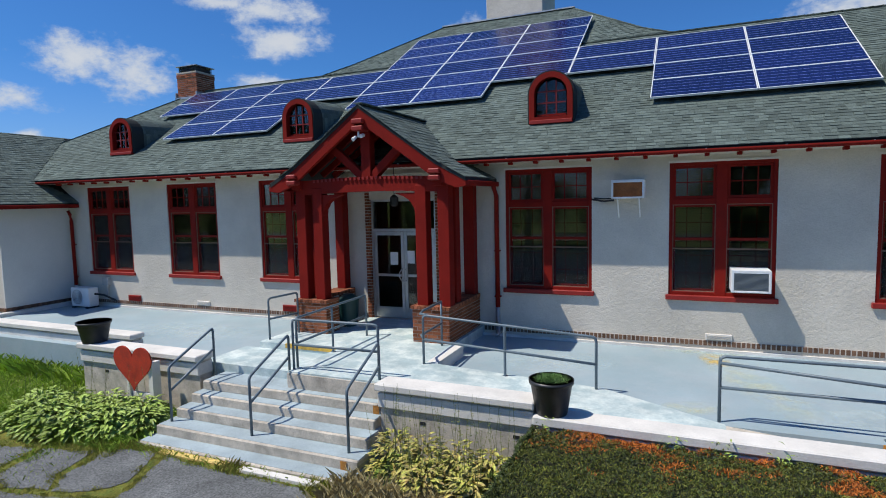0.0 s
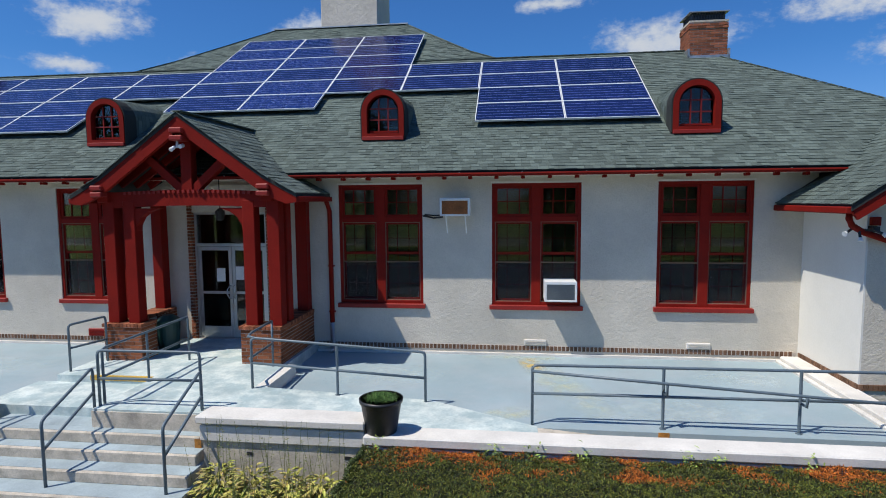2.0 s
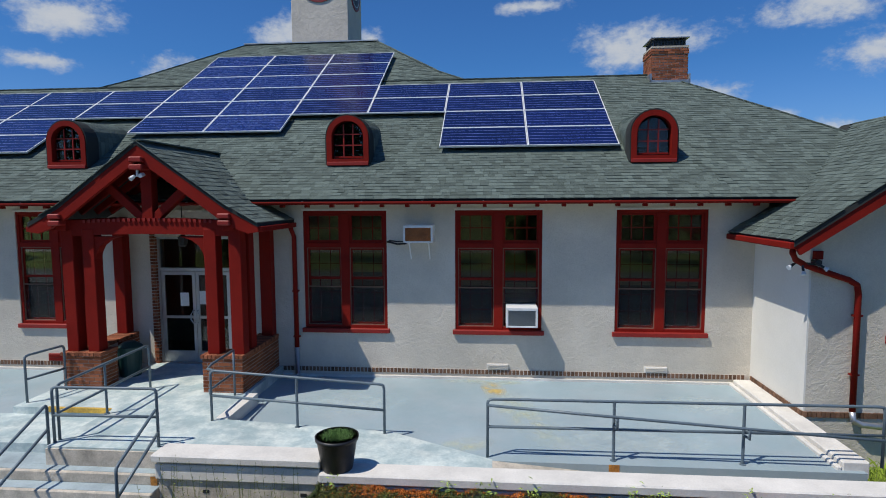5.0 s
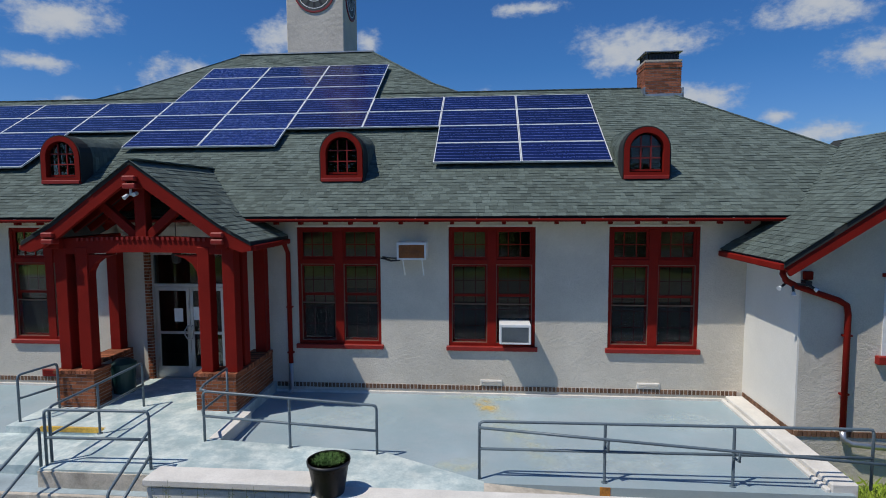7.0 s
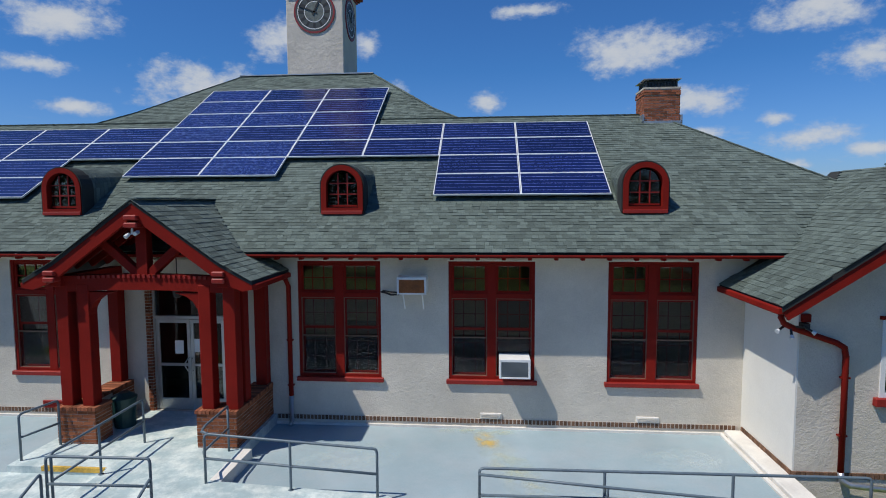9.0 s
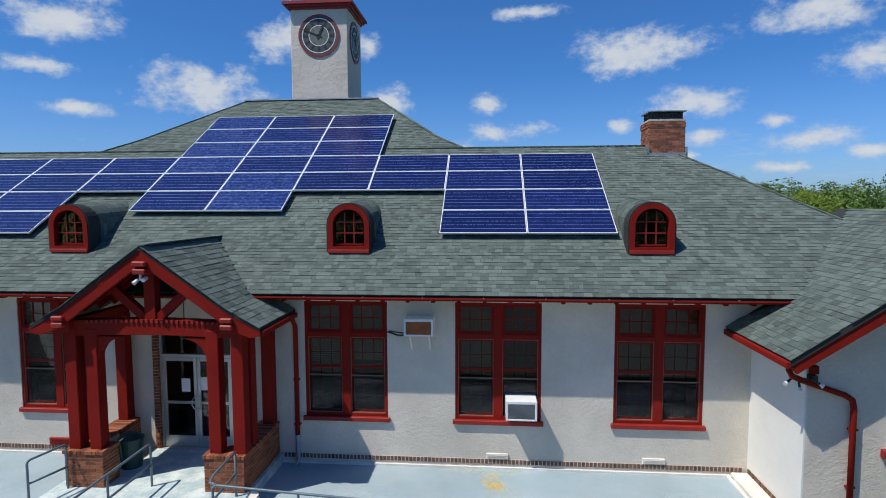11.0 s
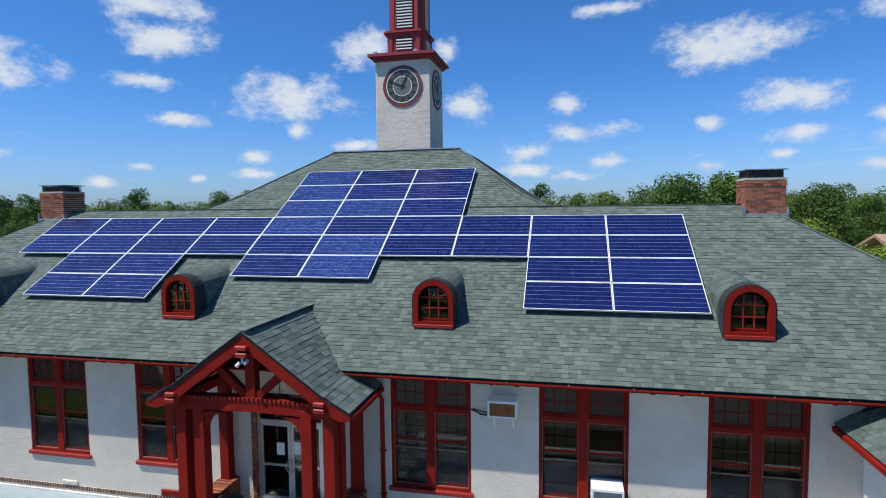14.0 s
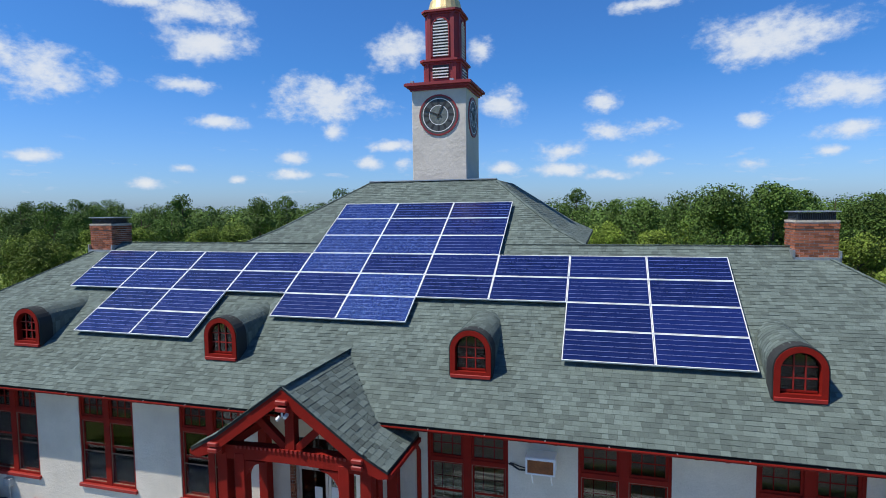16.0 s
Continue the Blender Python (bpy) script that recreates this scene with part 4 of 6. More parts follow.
# ---- entrance door ----
def entrance():
    d = thing("entrance_door", "closed grey aluminium double glass door with transom", "door", (CX, WALL, PORCH_Z))
    y = WALL + 0.06
    x0, x1 = DOOR_X0, DOOR_X1
    part("door_frame", boxes((x0, x0 + 0.055, y, y + 0.12, PORCH_Z, DOOR_Z1), (x1 - 0.055, x1, y, y + 0.12, PORCH_Z, DOOR_Z1), (x0 + 0.055, x1 - 0.055, y, y + 0.12, 3.02, 3.09), (x0 + 0.055, x1 - 0.055, y, y + 0.12, DOOR_Z1 - 0.05, DOOR_Z1)), ALU, d, bevel=0.004)
    g = part("transom_pane", boxes((x0 + 0.055, x1 - 0.055, y + 0.05, y + 0.056, 3.09, DOOR_Z1 - 0.05)), GLASS, d)
    g.visible_shadow = False
    for a, b, s in ((x0 + 0.06, DOOR_C - 0.004, 1), (DOOR_C + 0.004, x1 - 0.06, -1)):
        lf = part("door_leaf", boxes((a, a + 0.075, y + 0.02, y + 0.065, PORCH_Z + 0.01, 3.01), (b - 0.075, b, y + 0.02, y + 0.065, PORCH_Z + 0.01, 3.01),
                  (a + 0.075, b - 0.075, y + 0.02, y + 0.065, PORCH_Z + 0.01, PORCH_Z + 0.27), (a + 0.075, b - 0.075, y + 0.02, y + 0.065, 2.93, 3.01), (a + 0.075, b - 0.075, y + 0.02, y + 0.065, 1.95, 2.01)), ALU, d, bevel=0.004)
        pn = part("pane", boxes((a + 0.075, b - 0.075, y + 0.04, y + 0.046, PORCH_Z + 0.27, 2.93)), GLASS, lf)
        pn.visible_shadow = False
        hx = b - 0.04 if s > 0 else a + 0.04
        bm = BM()
        tube(bm, [(hx, y + 0.02, 1.85), (hx, y - 0.05, 1.86), (hx - s * 0.05, y - 0.06, 1.95), (hx - s * 0.05, y - 0.06, 2.05), (hx, y - 0.05, 2.13), (hx, y + 0.02, 2.14)], 0.014, 8)
        part("pull", bm, ALU, lf, smooth=True)
    for cx, cz in ((DOOR_C - 0.27, 2.38), (DOOR_C + 0.17, 2.42)):
        p = whole("notice", boxes((cx - 0.1, cx + 0.1, y + 0.030, y + 0.034, cz - 0.15, cz + 0.15)), WHITE, "white paper notice taped inside the door glass", "notice", "door notices")
    b = thing("brick_jamb", "narrow brick jamb beside the door", "brick jamb", (x0, WALL, PORCH_Z), "brick jambs")
    bm = BM()
    bricks(bm, x0 - 0.11, x0 - 0.01, WALL, WALL + 0.2, PORCH_Z, DOOR_Z1 + 0.2, "fr", L=0.1, proud=0.02)
    part("brickwork", bm, BRICK_JOINED, b, kind="stuff")
    c = copy_thing(b, Matrix.Translation((x1 + 0.12, WALL, PORCH_Z)))


entrance()


# ---- porch ----
P_PEAK, P_KNEE, P_TIP = (0, 5.66), (1.62, 4.50), (2.24, 4.16)
PF = 10.09                    # front edge of the porch roof
def porch():
    p = thing("entrance_porch", "red timber-framed gabled porch on brick piers", "porch", (CX, 10.3, PORCH_Z))
    py = 10.42
    for s in (-1, 1):
        for o, y in ((1.64 if s < 0 else 1.69, py), (1.21, py), (1.66, py + 0.42), (1.65, WALL - 0.13)):
            x = CX + s * o
            part("post", boxes((x - 0.12, x + 0.12, y - 0.12, y + 0.12, 1.66, 4.05)), RED, p, bevel=0.012)
        # side beams and tie-beam ends
        x = CX + s * 1.645 - 0.03
        part("side_beam", boxes((x - 0.11, x + 0.11, PF + 0.12, WALL, 4.02, 4.22)), RED, p, bevel=0.01)
        for z in (4.12, 4.245):
            part("beam_end", boxes((x - 0.12, x + 0.12, PF - 0.06, PF + 0.14, z, z + 0.095)), RED_LIGHT, p, bevel=0.02)
        # curved bracket under the tie beam
        bm = BM()
        pts = [(CX + s * 1.11, 3.42), (CX + s * 1.11, 3.9), (CX + s * 0.62, 3.9)] + [(CX + s * (0.62 + 0.46 * math.sin(a)), 3.9 - 0.40 * (1 - math.cos(a)) - 0.02) for a in (0.5, 0.9, 1.3, 1.57)]
        prism(bm, pts, "y", py - 0.09, py + 0.09)
        part("bracket", bm, RED, p)
        # bargeboard that follows the roof's curve
        bm = BM()
        prism(bm, [(CX + s * u, v) for u, v in ((0, 5.60), (0.8, 5.03), (1.62, 4.44), (1.95, 4.24), (2.24, 4.10), (2.24, 4.0), (2.05, 3.97), (1.78, 4.07), (1.5, 4.24), (0.8, 4.75), (0, 5.32))], "y", PF + 0.01, PF + 0.10)
        part("bargeboard", bm, RED, p)
        y = PF + 0.6
        while y < WALL:
            bm = BM()
            beam(bm, (CX, y, P_PEAK[1] - 0.16), (CX + s * P_KNEE[0], y, P_KNEE[1] - 0.14), 0.07, 0.13)
            part("rafter", bm, RED, p)
            y += 0.45
        # truss struts
        bm = BM()
        beam(bm, (CX + s * 0.03, py, 4.17), (CX + s * 0.78, py, 4.84), 0.15, 0.16)
        part("strut", bm, RED, p, bevel=0.008)
        # gutter on each side
        bm = BM()
        a, b = sorted((CX + s * (P_TIP[0] - 0.03), CX + s * (P_TIP[0] + 0.07)))
        box(bm, a, b, PF + 0.03, 11.95, P_TIP[1] - 0.16, P_TIP[1] - 0.06)
        part("gutter", bm, RED, p, bevel=0.012)
    part("king_post", boxes((CX - 0.11, CX + 0.11, py - 0.1, py + 0.1, 4.1, 5.3)), RED, p, bevel=0.01)
    for z in (5.14, 5.28):
        part("beam_end", boxes((CX - 0.13, CX + 0.13, PF - 0.08, PF + 0.2, z, z + 0.10)), RED_LIGHT, p, bevel=0.02)
    # cambered tie beam with dentils
    bm = BM()
    n = 12
    top = [(CX - 1.7 + 3.4 * k / n, 4.20 + 0.05 * math.sin(math.pi * k / n)) for k in range(n + 1)]
    low = [(CX + 1.7 - 3.4 * k / n, 3.90 + 0.05 * math.sin(math.pi * k / n)) for k in range(n + 1)]
    prism(bm, top + low, "y", py - 0.11, py + 0.11)
    part("tie_beam", bm, RED, p)
    bm = BM()
    for k in range(26):
        x = CX - 1.25 + 2.5 * k / 25
        z = 4.14 + 0.05 * math.sin(math.pi * (x - CX + 1.7) / 3.4)
        box(bm, x - 0.025, x + 0.025, py - 0.14, py - 0.10, z, z + 0.06)
    part("dentil_strip", bm, RED_LIGHT, p, kind="stuff")
    part("back_rail", boxes((CX - 1.6, CX + 1.6, WALL - 0.08, WALL - 0.01, 4.25, 4.37)), STUCCO, p)
    # roof boards
    under = []
    for s in (-1, 1):
        back_peak, back_knee = 13.3, 11.4
        A, B, C = (CX, PF, P_PEAK[1]), (CX + s * P_KNEE[0], PF, P_KNEE[1]), (CX + s * P_TIP[0], PF, P_TIP[1])
        A2, B2, C2 = (CX, 13.3, P_PEAK[1]), (CX + s * P_KNEE[0], 12.0, P_KNEE[1]), (CX + s * P_TIP[0], 12.0, P_TIP[1])
        under += [[A, B, B2, A2], [B, C, C2, B2]]
    roof = part("porch_roof", solid_from_faces(under, 0.07), ROOF_BASE, p, "grey-green shingled gable roof")
    return p, roof


porch_thing, porch_roof = porch()


def porch_piers():
    for s in (-1, 1):
        pr = thing("porch_pier", "red-brick porch pier with a low side wall", "brick pier", (CX + s * 1.37, 10.5, PORCH_Z), "porch piers")
        a, b = sorted((CX + s * 1.02, CX + s * 1.80))
        part("core", boxes((a, b, 10.22, 10.68, 0.5, 1.6)), MORTAR, pr)
        c, d = sorted((CX + s * 1.42, CX + s * 1.80))
        part("side_wall", boxes((c, d, 10.68, WALL - 0.01, 0.5, 1.6)), MORTAR, pr)
        cap = BM()
        rng = random.Random(4)
        x = a - 0.03
        while x < b:
            box(cap, x, x + 0.065, 10.19, 10.7, 1.60, 1.665 + rng.uniform(-0.003, 0.003))
            x += 0.0763
        y = 10.7
        while y < WALL - 0.08:
            box(cap, c - 0.03, d + 0.03, y, y + 0.065, 1.60, 1.665 + rng.uniform(-0.003, 0.003))
            y += 0.0763
        part("brick_coping", cap, BRICK_JOINED, pr, "row of upright coping bricks", kind="stuff")
porch_piers()

# ---- terrace: porch floor, landing, ramp, steps, low walls ----
whole("porch_floor", boxes((-4.40, -0.5, 9.25, WALL, 0.3, PORCH_Z), (-2.52, -0.5, 7.76, 9.25, 0.3, PORCH_Z)), LANDING, "worn blue-grey painted porch floor", "porch floor", kind="structure")
whole("lower_landing", boxes((-4.75, -2.524, 8.10, 9.246, 0.3, 0.815)), LANDING, "worn blue-grey painted landing", "landing", kind="structure")
YELLOW = mat("yellow_line", (0.55, 0.34, 0.06), 0.8, grain=(30, 0.2), stain=(4, 0.4), bump=0.1)
RUST = mat("rust_stain", (0.40, 0.17, 0.03), 0.9, grain=(40, 0.3), stain=(8, 0.4), bump=0.1)
whole("yellow_edge", boxes((-3.75, -2.56, 9.243, 9.30, 0.86, 0.944)), YELLOW, "worn yellow edge line on the step", "painted line", kind="structure")
bm = BM()
poly = [(-0.504, 7.62), (4.1, 7.62), (4.1, 8.25), (2.45, 8.97), (-0.504, 8.97)]
def ramp_z(x):
    return PORCH_Z + 0.002 - (PORCH_Z - 0.735) * max(0, min(1, (x + 0.5) / 4.6))
lo, hi = [bm.verts.new((x, y, 0.3)) for x, y in poly], [bm.verts.new((x, y, ramp_z(x))) for x, y in poly]
bm.faces.new(lo), bm.faces.new(hi[::-1])
for i in range(5):
    bm.faces.new((lo[i], lo[(i + 1) % 5], hi[(i + 1) % 5], hi[i]))
whole("ramp", bm, LANDING, "pale worn concrete access ramp", "ramp", kind="structure")
whole("ramp_curb", boxes((-0.5, -0.30, 8.97, 10.2, 0.5, PORCH_Z + 0.012)), CAP, "white concrete curb beside the porch", "curb", kind="structure")
# second ramp leg below the deck's front edge
bm = BM()
prism(bm, [(4.1, 0.0), (10.6, 0.0), (10.6, 0.2), (4.1, 0.733)], "y", 7.62, 8.22)
whole("lower_ramp", bm, CONCRETE, "pale concrete lower ramp leg", "ramp", kind="structure")
whole("terrace_floor", boxes((X_L, -4.75, 8.35, WALL, 0.0, DECK_Z), (-4.75, -0.5, 9.2, WALL, 0.0, DECK_Z), (-0.5, 2.45, 8.5, WALL, 0, DECK_Z), (2.45, X_R, 8.22, WALL, 0, DECK_Z), (-5.0, -4.75, 8.1, 8.35, 0, DECK_Z)), DECK, "terrace floor painted worn pale blue-grey", "terrace", kind="structure")
def stain_mat(name, color, most):
    """Paint stain that fades out towards its edge."""
    m = mat(name, color, 0.8, grain=(30, 0.1), stain=(6, 0.2), bump=0.03)
    n, l = m.node_tree.nodes, m.node_tree.links
    def op(kind, a, b):
        k = n.new("ShaderNodeMath")
        k.operation, k.use_clamp = kind, True
        for i, v in enumerate((a, b)):
            if isinstance(v, float):
                k.inputs[i].default_value = v
            else:
                l.new(v, k.inputs[i])
        return k.outputs[0]
    co = n.new("ShaderNodeTexCoord")
    ball = n.new("ShaderNodeTexGradient")
    ball.gradient_type = "SPHERICAL"
    mp = n.new("ShaderNodeMapping")
    mp.inputs["Location"].default_value, mp.inputs["Scale"].default_value = (-1, -1, 0), (2, 2, 0)
    l.new(co.outputs["Generated"], mp.inputs["Vector"]), l.new(mp.outputs["Vector"], ball.inputs["Vector"])
    ns = n.new("ShaderNodeTexNoise")
    ns.inputs["Scale"].default_value, ns.inputs["Detail"].default_value = 3.0, 7
    l.new(co.outputs["Object"], ns.inputs["Vector"])
    cloud = op("MULTIPLY", op("SUBTRACT", ns.outputs["Fac"], 0.36), 3.4)
    l.new(op("MULTIPLY", op("MULTIPLY", op("MULTIPLY", ball.outputs["Fac"], 1.8), cloud), most), n["Principled BSDF"].inputs["Alpha"])
    return m


STAIN, STAIN_RUST, STAIN_PALE = stain_mat("deck_stain", (0.42, 0.42, 0.28), 0.5), stain_mat("deck_stain_rust", (0.50, 0.34, 0.08), 0.95), stain_mat("deck_bleach", (0.42, 0.48, 0.49), 0.4)
for x, y, a, b, turn, m in ((4.12, 11.4, 0.28, 0.5, 0.2, STAIN_RUST), (4.6, 10.2, 0.45, 1.9, 0.35, STAIN), (4.0, 11.85, 1.0, 0.2, 0, STAIN), (3.7, 8.75, 0.5, 0.3, 0.4, STAIN), (6.3, 9.1, 1.6, 0.7, 0, STAIN_PALE),
                            (1.4, 10.4, 1.2, 0.8, 0.3, STAIN_PALE), (-7.5, 10.2, 2.2, 0.9, 0, STAIN_PALE), (7.9, 10.8, 0.9, 0.6, 0, STAIN_PALE)):
    bm = BM()
    bm.faces.new([bm.verts.new(p) for p in ((-a, -b, 0), (a, -b, 0), (a, b, 0), (-a, b, 0))])
    ob = whole("deck_stain", bm, m, "faded stain in the terrace's painted floor", "stain", "stains on the deck", "structure")
    ob.matrix_basis = pose(x, y, DECK_Z + 0.004, 0, 0, math.degrees(turn))
    ob.visible_shadow = False
whole("wall_stain", boxes((5.78, 5.93, 8.212, 8.222, 0.5, DECK_Z + 0.002)), RUST, "orange rust streak on the deck edge", "stain", kind="structure")
whole("wing_curb", boxes((9.02, X_R + 0.08, 8.3, WALL - 0.05, 0.6, 0.86), (8.94, 9.02, 8.3, WALL - 0.05, 0.6, 0.79)), CAP, "white painted concrete curb along the wing", "curb", kind="structure", bevel=0.02)
whole("wing_curb_west", boxes((X_L - 0.08, X_L + 0.12, 9.2, WALL - 0.05, 0.6, 0.84)), CAP, "white painted concrete curb along the wing", "curb", kind="structure", bevel=0.02)


def steps():
    st = thing("entrance_steps", "worn concrete entrance steps with blue-grey treads", "steps", (-2.4, 7.0, 0))
    rows = [(6.30, 0.055, -4.35, -0.45), (6.62, 0.205, -4.30, -0.50), (6.99, 0.36, -4.26, -0.56), (7.30, 0.51, -4.24, -0.62), (7.55, 0.665, -4.22, -0.7)]
    for y, z, a, b in rows:
        part("step", boxes((a, b, y, 8.1 if b < -2 else 7.76 if z > 0.6 else 7.76, 0.0 if z < 0.1 else z - 0.16, z - 0.006)), CONCRETE, st, bevel=0.012)
        part("tread", boxes((a + 0.01, b - 0.01, y + 0.05, 7.76, z - 0.03, z)), TREAD, st, "blue-grey painted tread")
    part("step", boxes((-4.24, -2.53, 7.76, 8.1, 0.0, 0.66)), CONCRETE, st)
    part("tread", boxes((-4.22, -2.53, 7.76, 8.1, 0.64, 0.667)), TREAD, st)
    part("landing_face", boxes((-2.52, -0.6, 7.735, 7.76, 0.3, PORCH_Z - 0.03)), CONCRETE, st)
    for x, z, y in ((-2.62, 0.7, 8.095), (-0.72, 0.52, 7.545), (-0.72, 0.06, 6.612)):
        part("rust_streak", boxes((x - 0.05, x + 0.05, y - 0.004, y, z - 0.02, z + 0.12)), RUST, st, "orange rust streak")
steps()


def low_wall(name, x0, x1, y0, y1, top, label, cap=0.11):
    w = thing(name, label, "low wall", ((x0 + x1) / 2, (y0 + y1) / 2, 0), kind="structure")
    part("wall_body", boxes((x0 + 0.06, x1 - 0.03, y0 + 0.09, y1 - 0.05, 0, top - cap)), CONCRETE, w)
    part("band", boxes((x0 + 0.03, x1 - 0.02, y0 + 0.05, y1 - 0.03, top - cap - 0.26, top - cap - 0.04)), CAP, w, bevel=0.012)
    x = x0
    part("coping", boxes((x0, x1, y0, y1, top - cap, top)), CAP, w, "worn white coping", bevel=0.018)
    x = x0 + 0.7
    while x < x1 - 0.3 and name != "low_wall_east_b":
        part("weep_hole", boxes((x, x + 0.09, y0 + 0.082, y0 + 0.1, 0.50, 0.545)), DARK, w)
        x += 1.4
low_wall("low_wall_east_a", -0.63, 1.78, 7.34, 7.755, 1.06, "white-coped concrete retaining wall beside the steps")
low_wall("low_wall_east_b", 1.77, 10.6, 7.29, 7.67, 0.90, "long low white-coped concrete wall before the terrace", 0.13)
low_wall("low_wall_west_a", -7.63, -4.42, 7.62, 8.05, 1.05, "white-coped concrete retaining wall beside the steps")
low_wall("low_wall_west_b", X_L - 6, -7.2, 8.50, 8.86, 1.03, "long white-coped concrete wall before the terrace")


# ---- handrails ----
def rail(label, posts, runs, at):
    h = thing("handrail", label, "handrail", at, "pipe handrails")
    for p, z1 in posts:
        bm = BM()
        tube(bm, [p, (p[0], p[1], z1)], 0.022, 10)
        tube(bm, [p, (p[0], p[1], p[2] + 0.012)], 0.045, 10)
        part("post", bm, PIPE, h, smooth=False)
    for r in runs:
        bm = BM()
        tube(bm, r, 0.022, 10)
        part("bar", bm, PIPE, h, smooth=True)


def bend(a, b, c, r=0.07):
    """Round off the corner b between a and c."""
    a, b, c = Vector(a), Vector(b), Vector(c)
    p, q = b + (a - b).normalized() * r, b + (c - b).normalized() * r
    return [p, p.lerp(b, 0.55).lerp(b.lerp(q, 0.45), 0.3), p.lerp(b, 0.7).lerp(q, 0.5 * 0.6), q]


Z = PORCH_Z
LBL = "blue-grey painted steel pipe handrail"
def hoop(p, q, z0, z1, zt0, zt1, zm0, zm1):
    """Two posts joined by a rounded top bar and a middle bar."""
    P, Q, A, B = Vector((*p, z0)), Vector((*q, z1)), Vector((*p, zt0)), Vector((*q, zt1))
    top = [P] + bend(P, A, B) + bend(A, B, Q) + [Q]
    return top, [Vector((*p, zm0)), Vector((*q, zm1))]


def hoop_rail(label, p, q, z0, z1, zt0, zt1, zm0, zm1, extra_posts=(), extra=()):
    t, m = hoop(p, q, z0, z1, zt0, zt1, zm0, zm1)
    rail(label, list(extra_posts), [t, m, *extra], (*p, z0))


hoop_rail(LBL + " across the platform edge", (-2.48, 7.88), (-0.86, 7.92), Z, Z, 1.80, 1.80, 1.37, 1.37)
hoop_rail(LBL + " along the porch walk", (-2.48, 7.98), (-2.52, 10.35), Z, Z, 1.80, 1.80, 1.37, 1.37, [((-2.48, 9.05, Z), 1.80)])
hoop_rail(LBL + " beside the porch pier", (-4.30, 9.45), (-4.10, 10.15), Z, Z, 1.80, 1.82, 1.37, 1.37)
hoop_rail(LBL + " along the ramp", (-0.52, 8.88), (2.37, 8.88), Z, 0.79, 1.79, 1.62, 1.37, 1.20, [((0.93, 8.88, 0.87), 1.70)], [[(-0.70, 10.1, 1.80), (-0.66, 9.2, 1.80), (-0.6, 8.95, 1.795), (-0.45, 8.88, 1.79)], [(-0.70, 10.1, 1.38), (-0.66, 9.1, 1.38), (-0.52, 8.88, 1.37)], [(-0.70, 10.1, Z), (-0.70, 10.1, 1.80)]])
hoop_rail(LBL + " on the deck's front edge", (4.03, 8.34), (9.62, 8.42), DECK_Z, DECK_Z, 1.62, 1.62, 1.20, 1.20, [((5.87, 8.36, DECK_Z), 1.62), ((7.70, 8.38, DECK_Z), 1.62)],
          [[(4.03, 8.30, 1.54), (5.87, 8.28, 1.42), (7.7, 8.28, 1.30), (9.9, 8.28, 1.16)], [(5.87, 8.34, 1.27), (5.9, 8.28, 1.25), (5.9, 8.27, 1.4)], [(7.7, 8.36, 1.17), (7.74, 8.28, 1.15), (7.74, 8.27, 1.29)]])
for x, s in ((-4.17, ""), (-2.50, ""), (-0.76, "")):
    hoop_rail(LBL + " on the entrance steps", (x, 6.82), (x - 0.06, 7.86), 0.205, 0.667, 1.12, 1.54, 0.72, 1.16)


# ---- things on the terrace and walls ----
POT = mat("pot_plastic", (0.022, 0.023, 0.026), 0.45, grain=(30, 0.2), stain=(4, 0.3), bump=0.05)
SOIL = mat("soil", (0.06, 0.04, 0.025), 0.95, bump=0.8, bump_scale=40)
POTLEAF = mat("pot_leaf", (0.11, 0.21, 0.05), 0.7, grain=(20, 0.2), stain=(6, 0.2), bump=0, island_tint=0.5)


def leaf_cloud(bm, rng, n, place, size, up=0.3):
    """n small bent leaves at the places that place() gives."""
    for _ in range(n):
        p, out = place()
        d = (Vector((rng.gauss(0, 1), rng.gauss(0, 1), rng.gauss(0, 1))) * 0.6 + Vector(out) + Vector((0, 0, up))).normalized()
        s = d.cross(Vector((rng.gauss(0, 1), rng.gauss(0, 1), rng.gauss(0, 1)))).normalized()
        L = size * rng.uniform(0.6, 1.3)
        w = L * rng.uniform(0.28, 0.45)
        nrm = s.cross(d)
        a, b, c = p, p + d * L * 0.5 + s * w * 0.5 + nrm * L * 0.08, p + d * L
        e = p + d * L * 0.5 - s * w * 0.5 + nrm * L * 0.08
        bm.faces.new([bm.verts.new(q) for q in (a, b, c, e)])


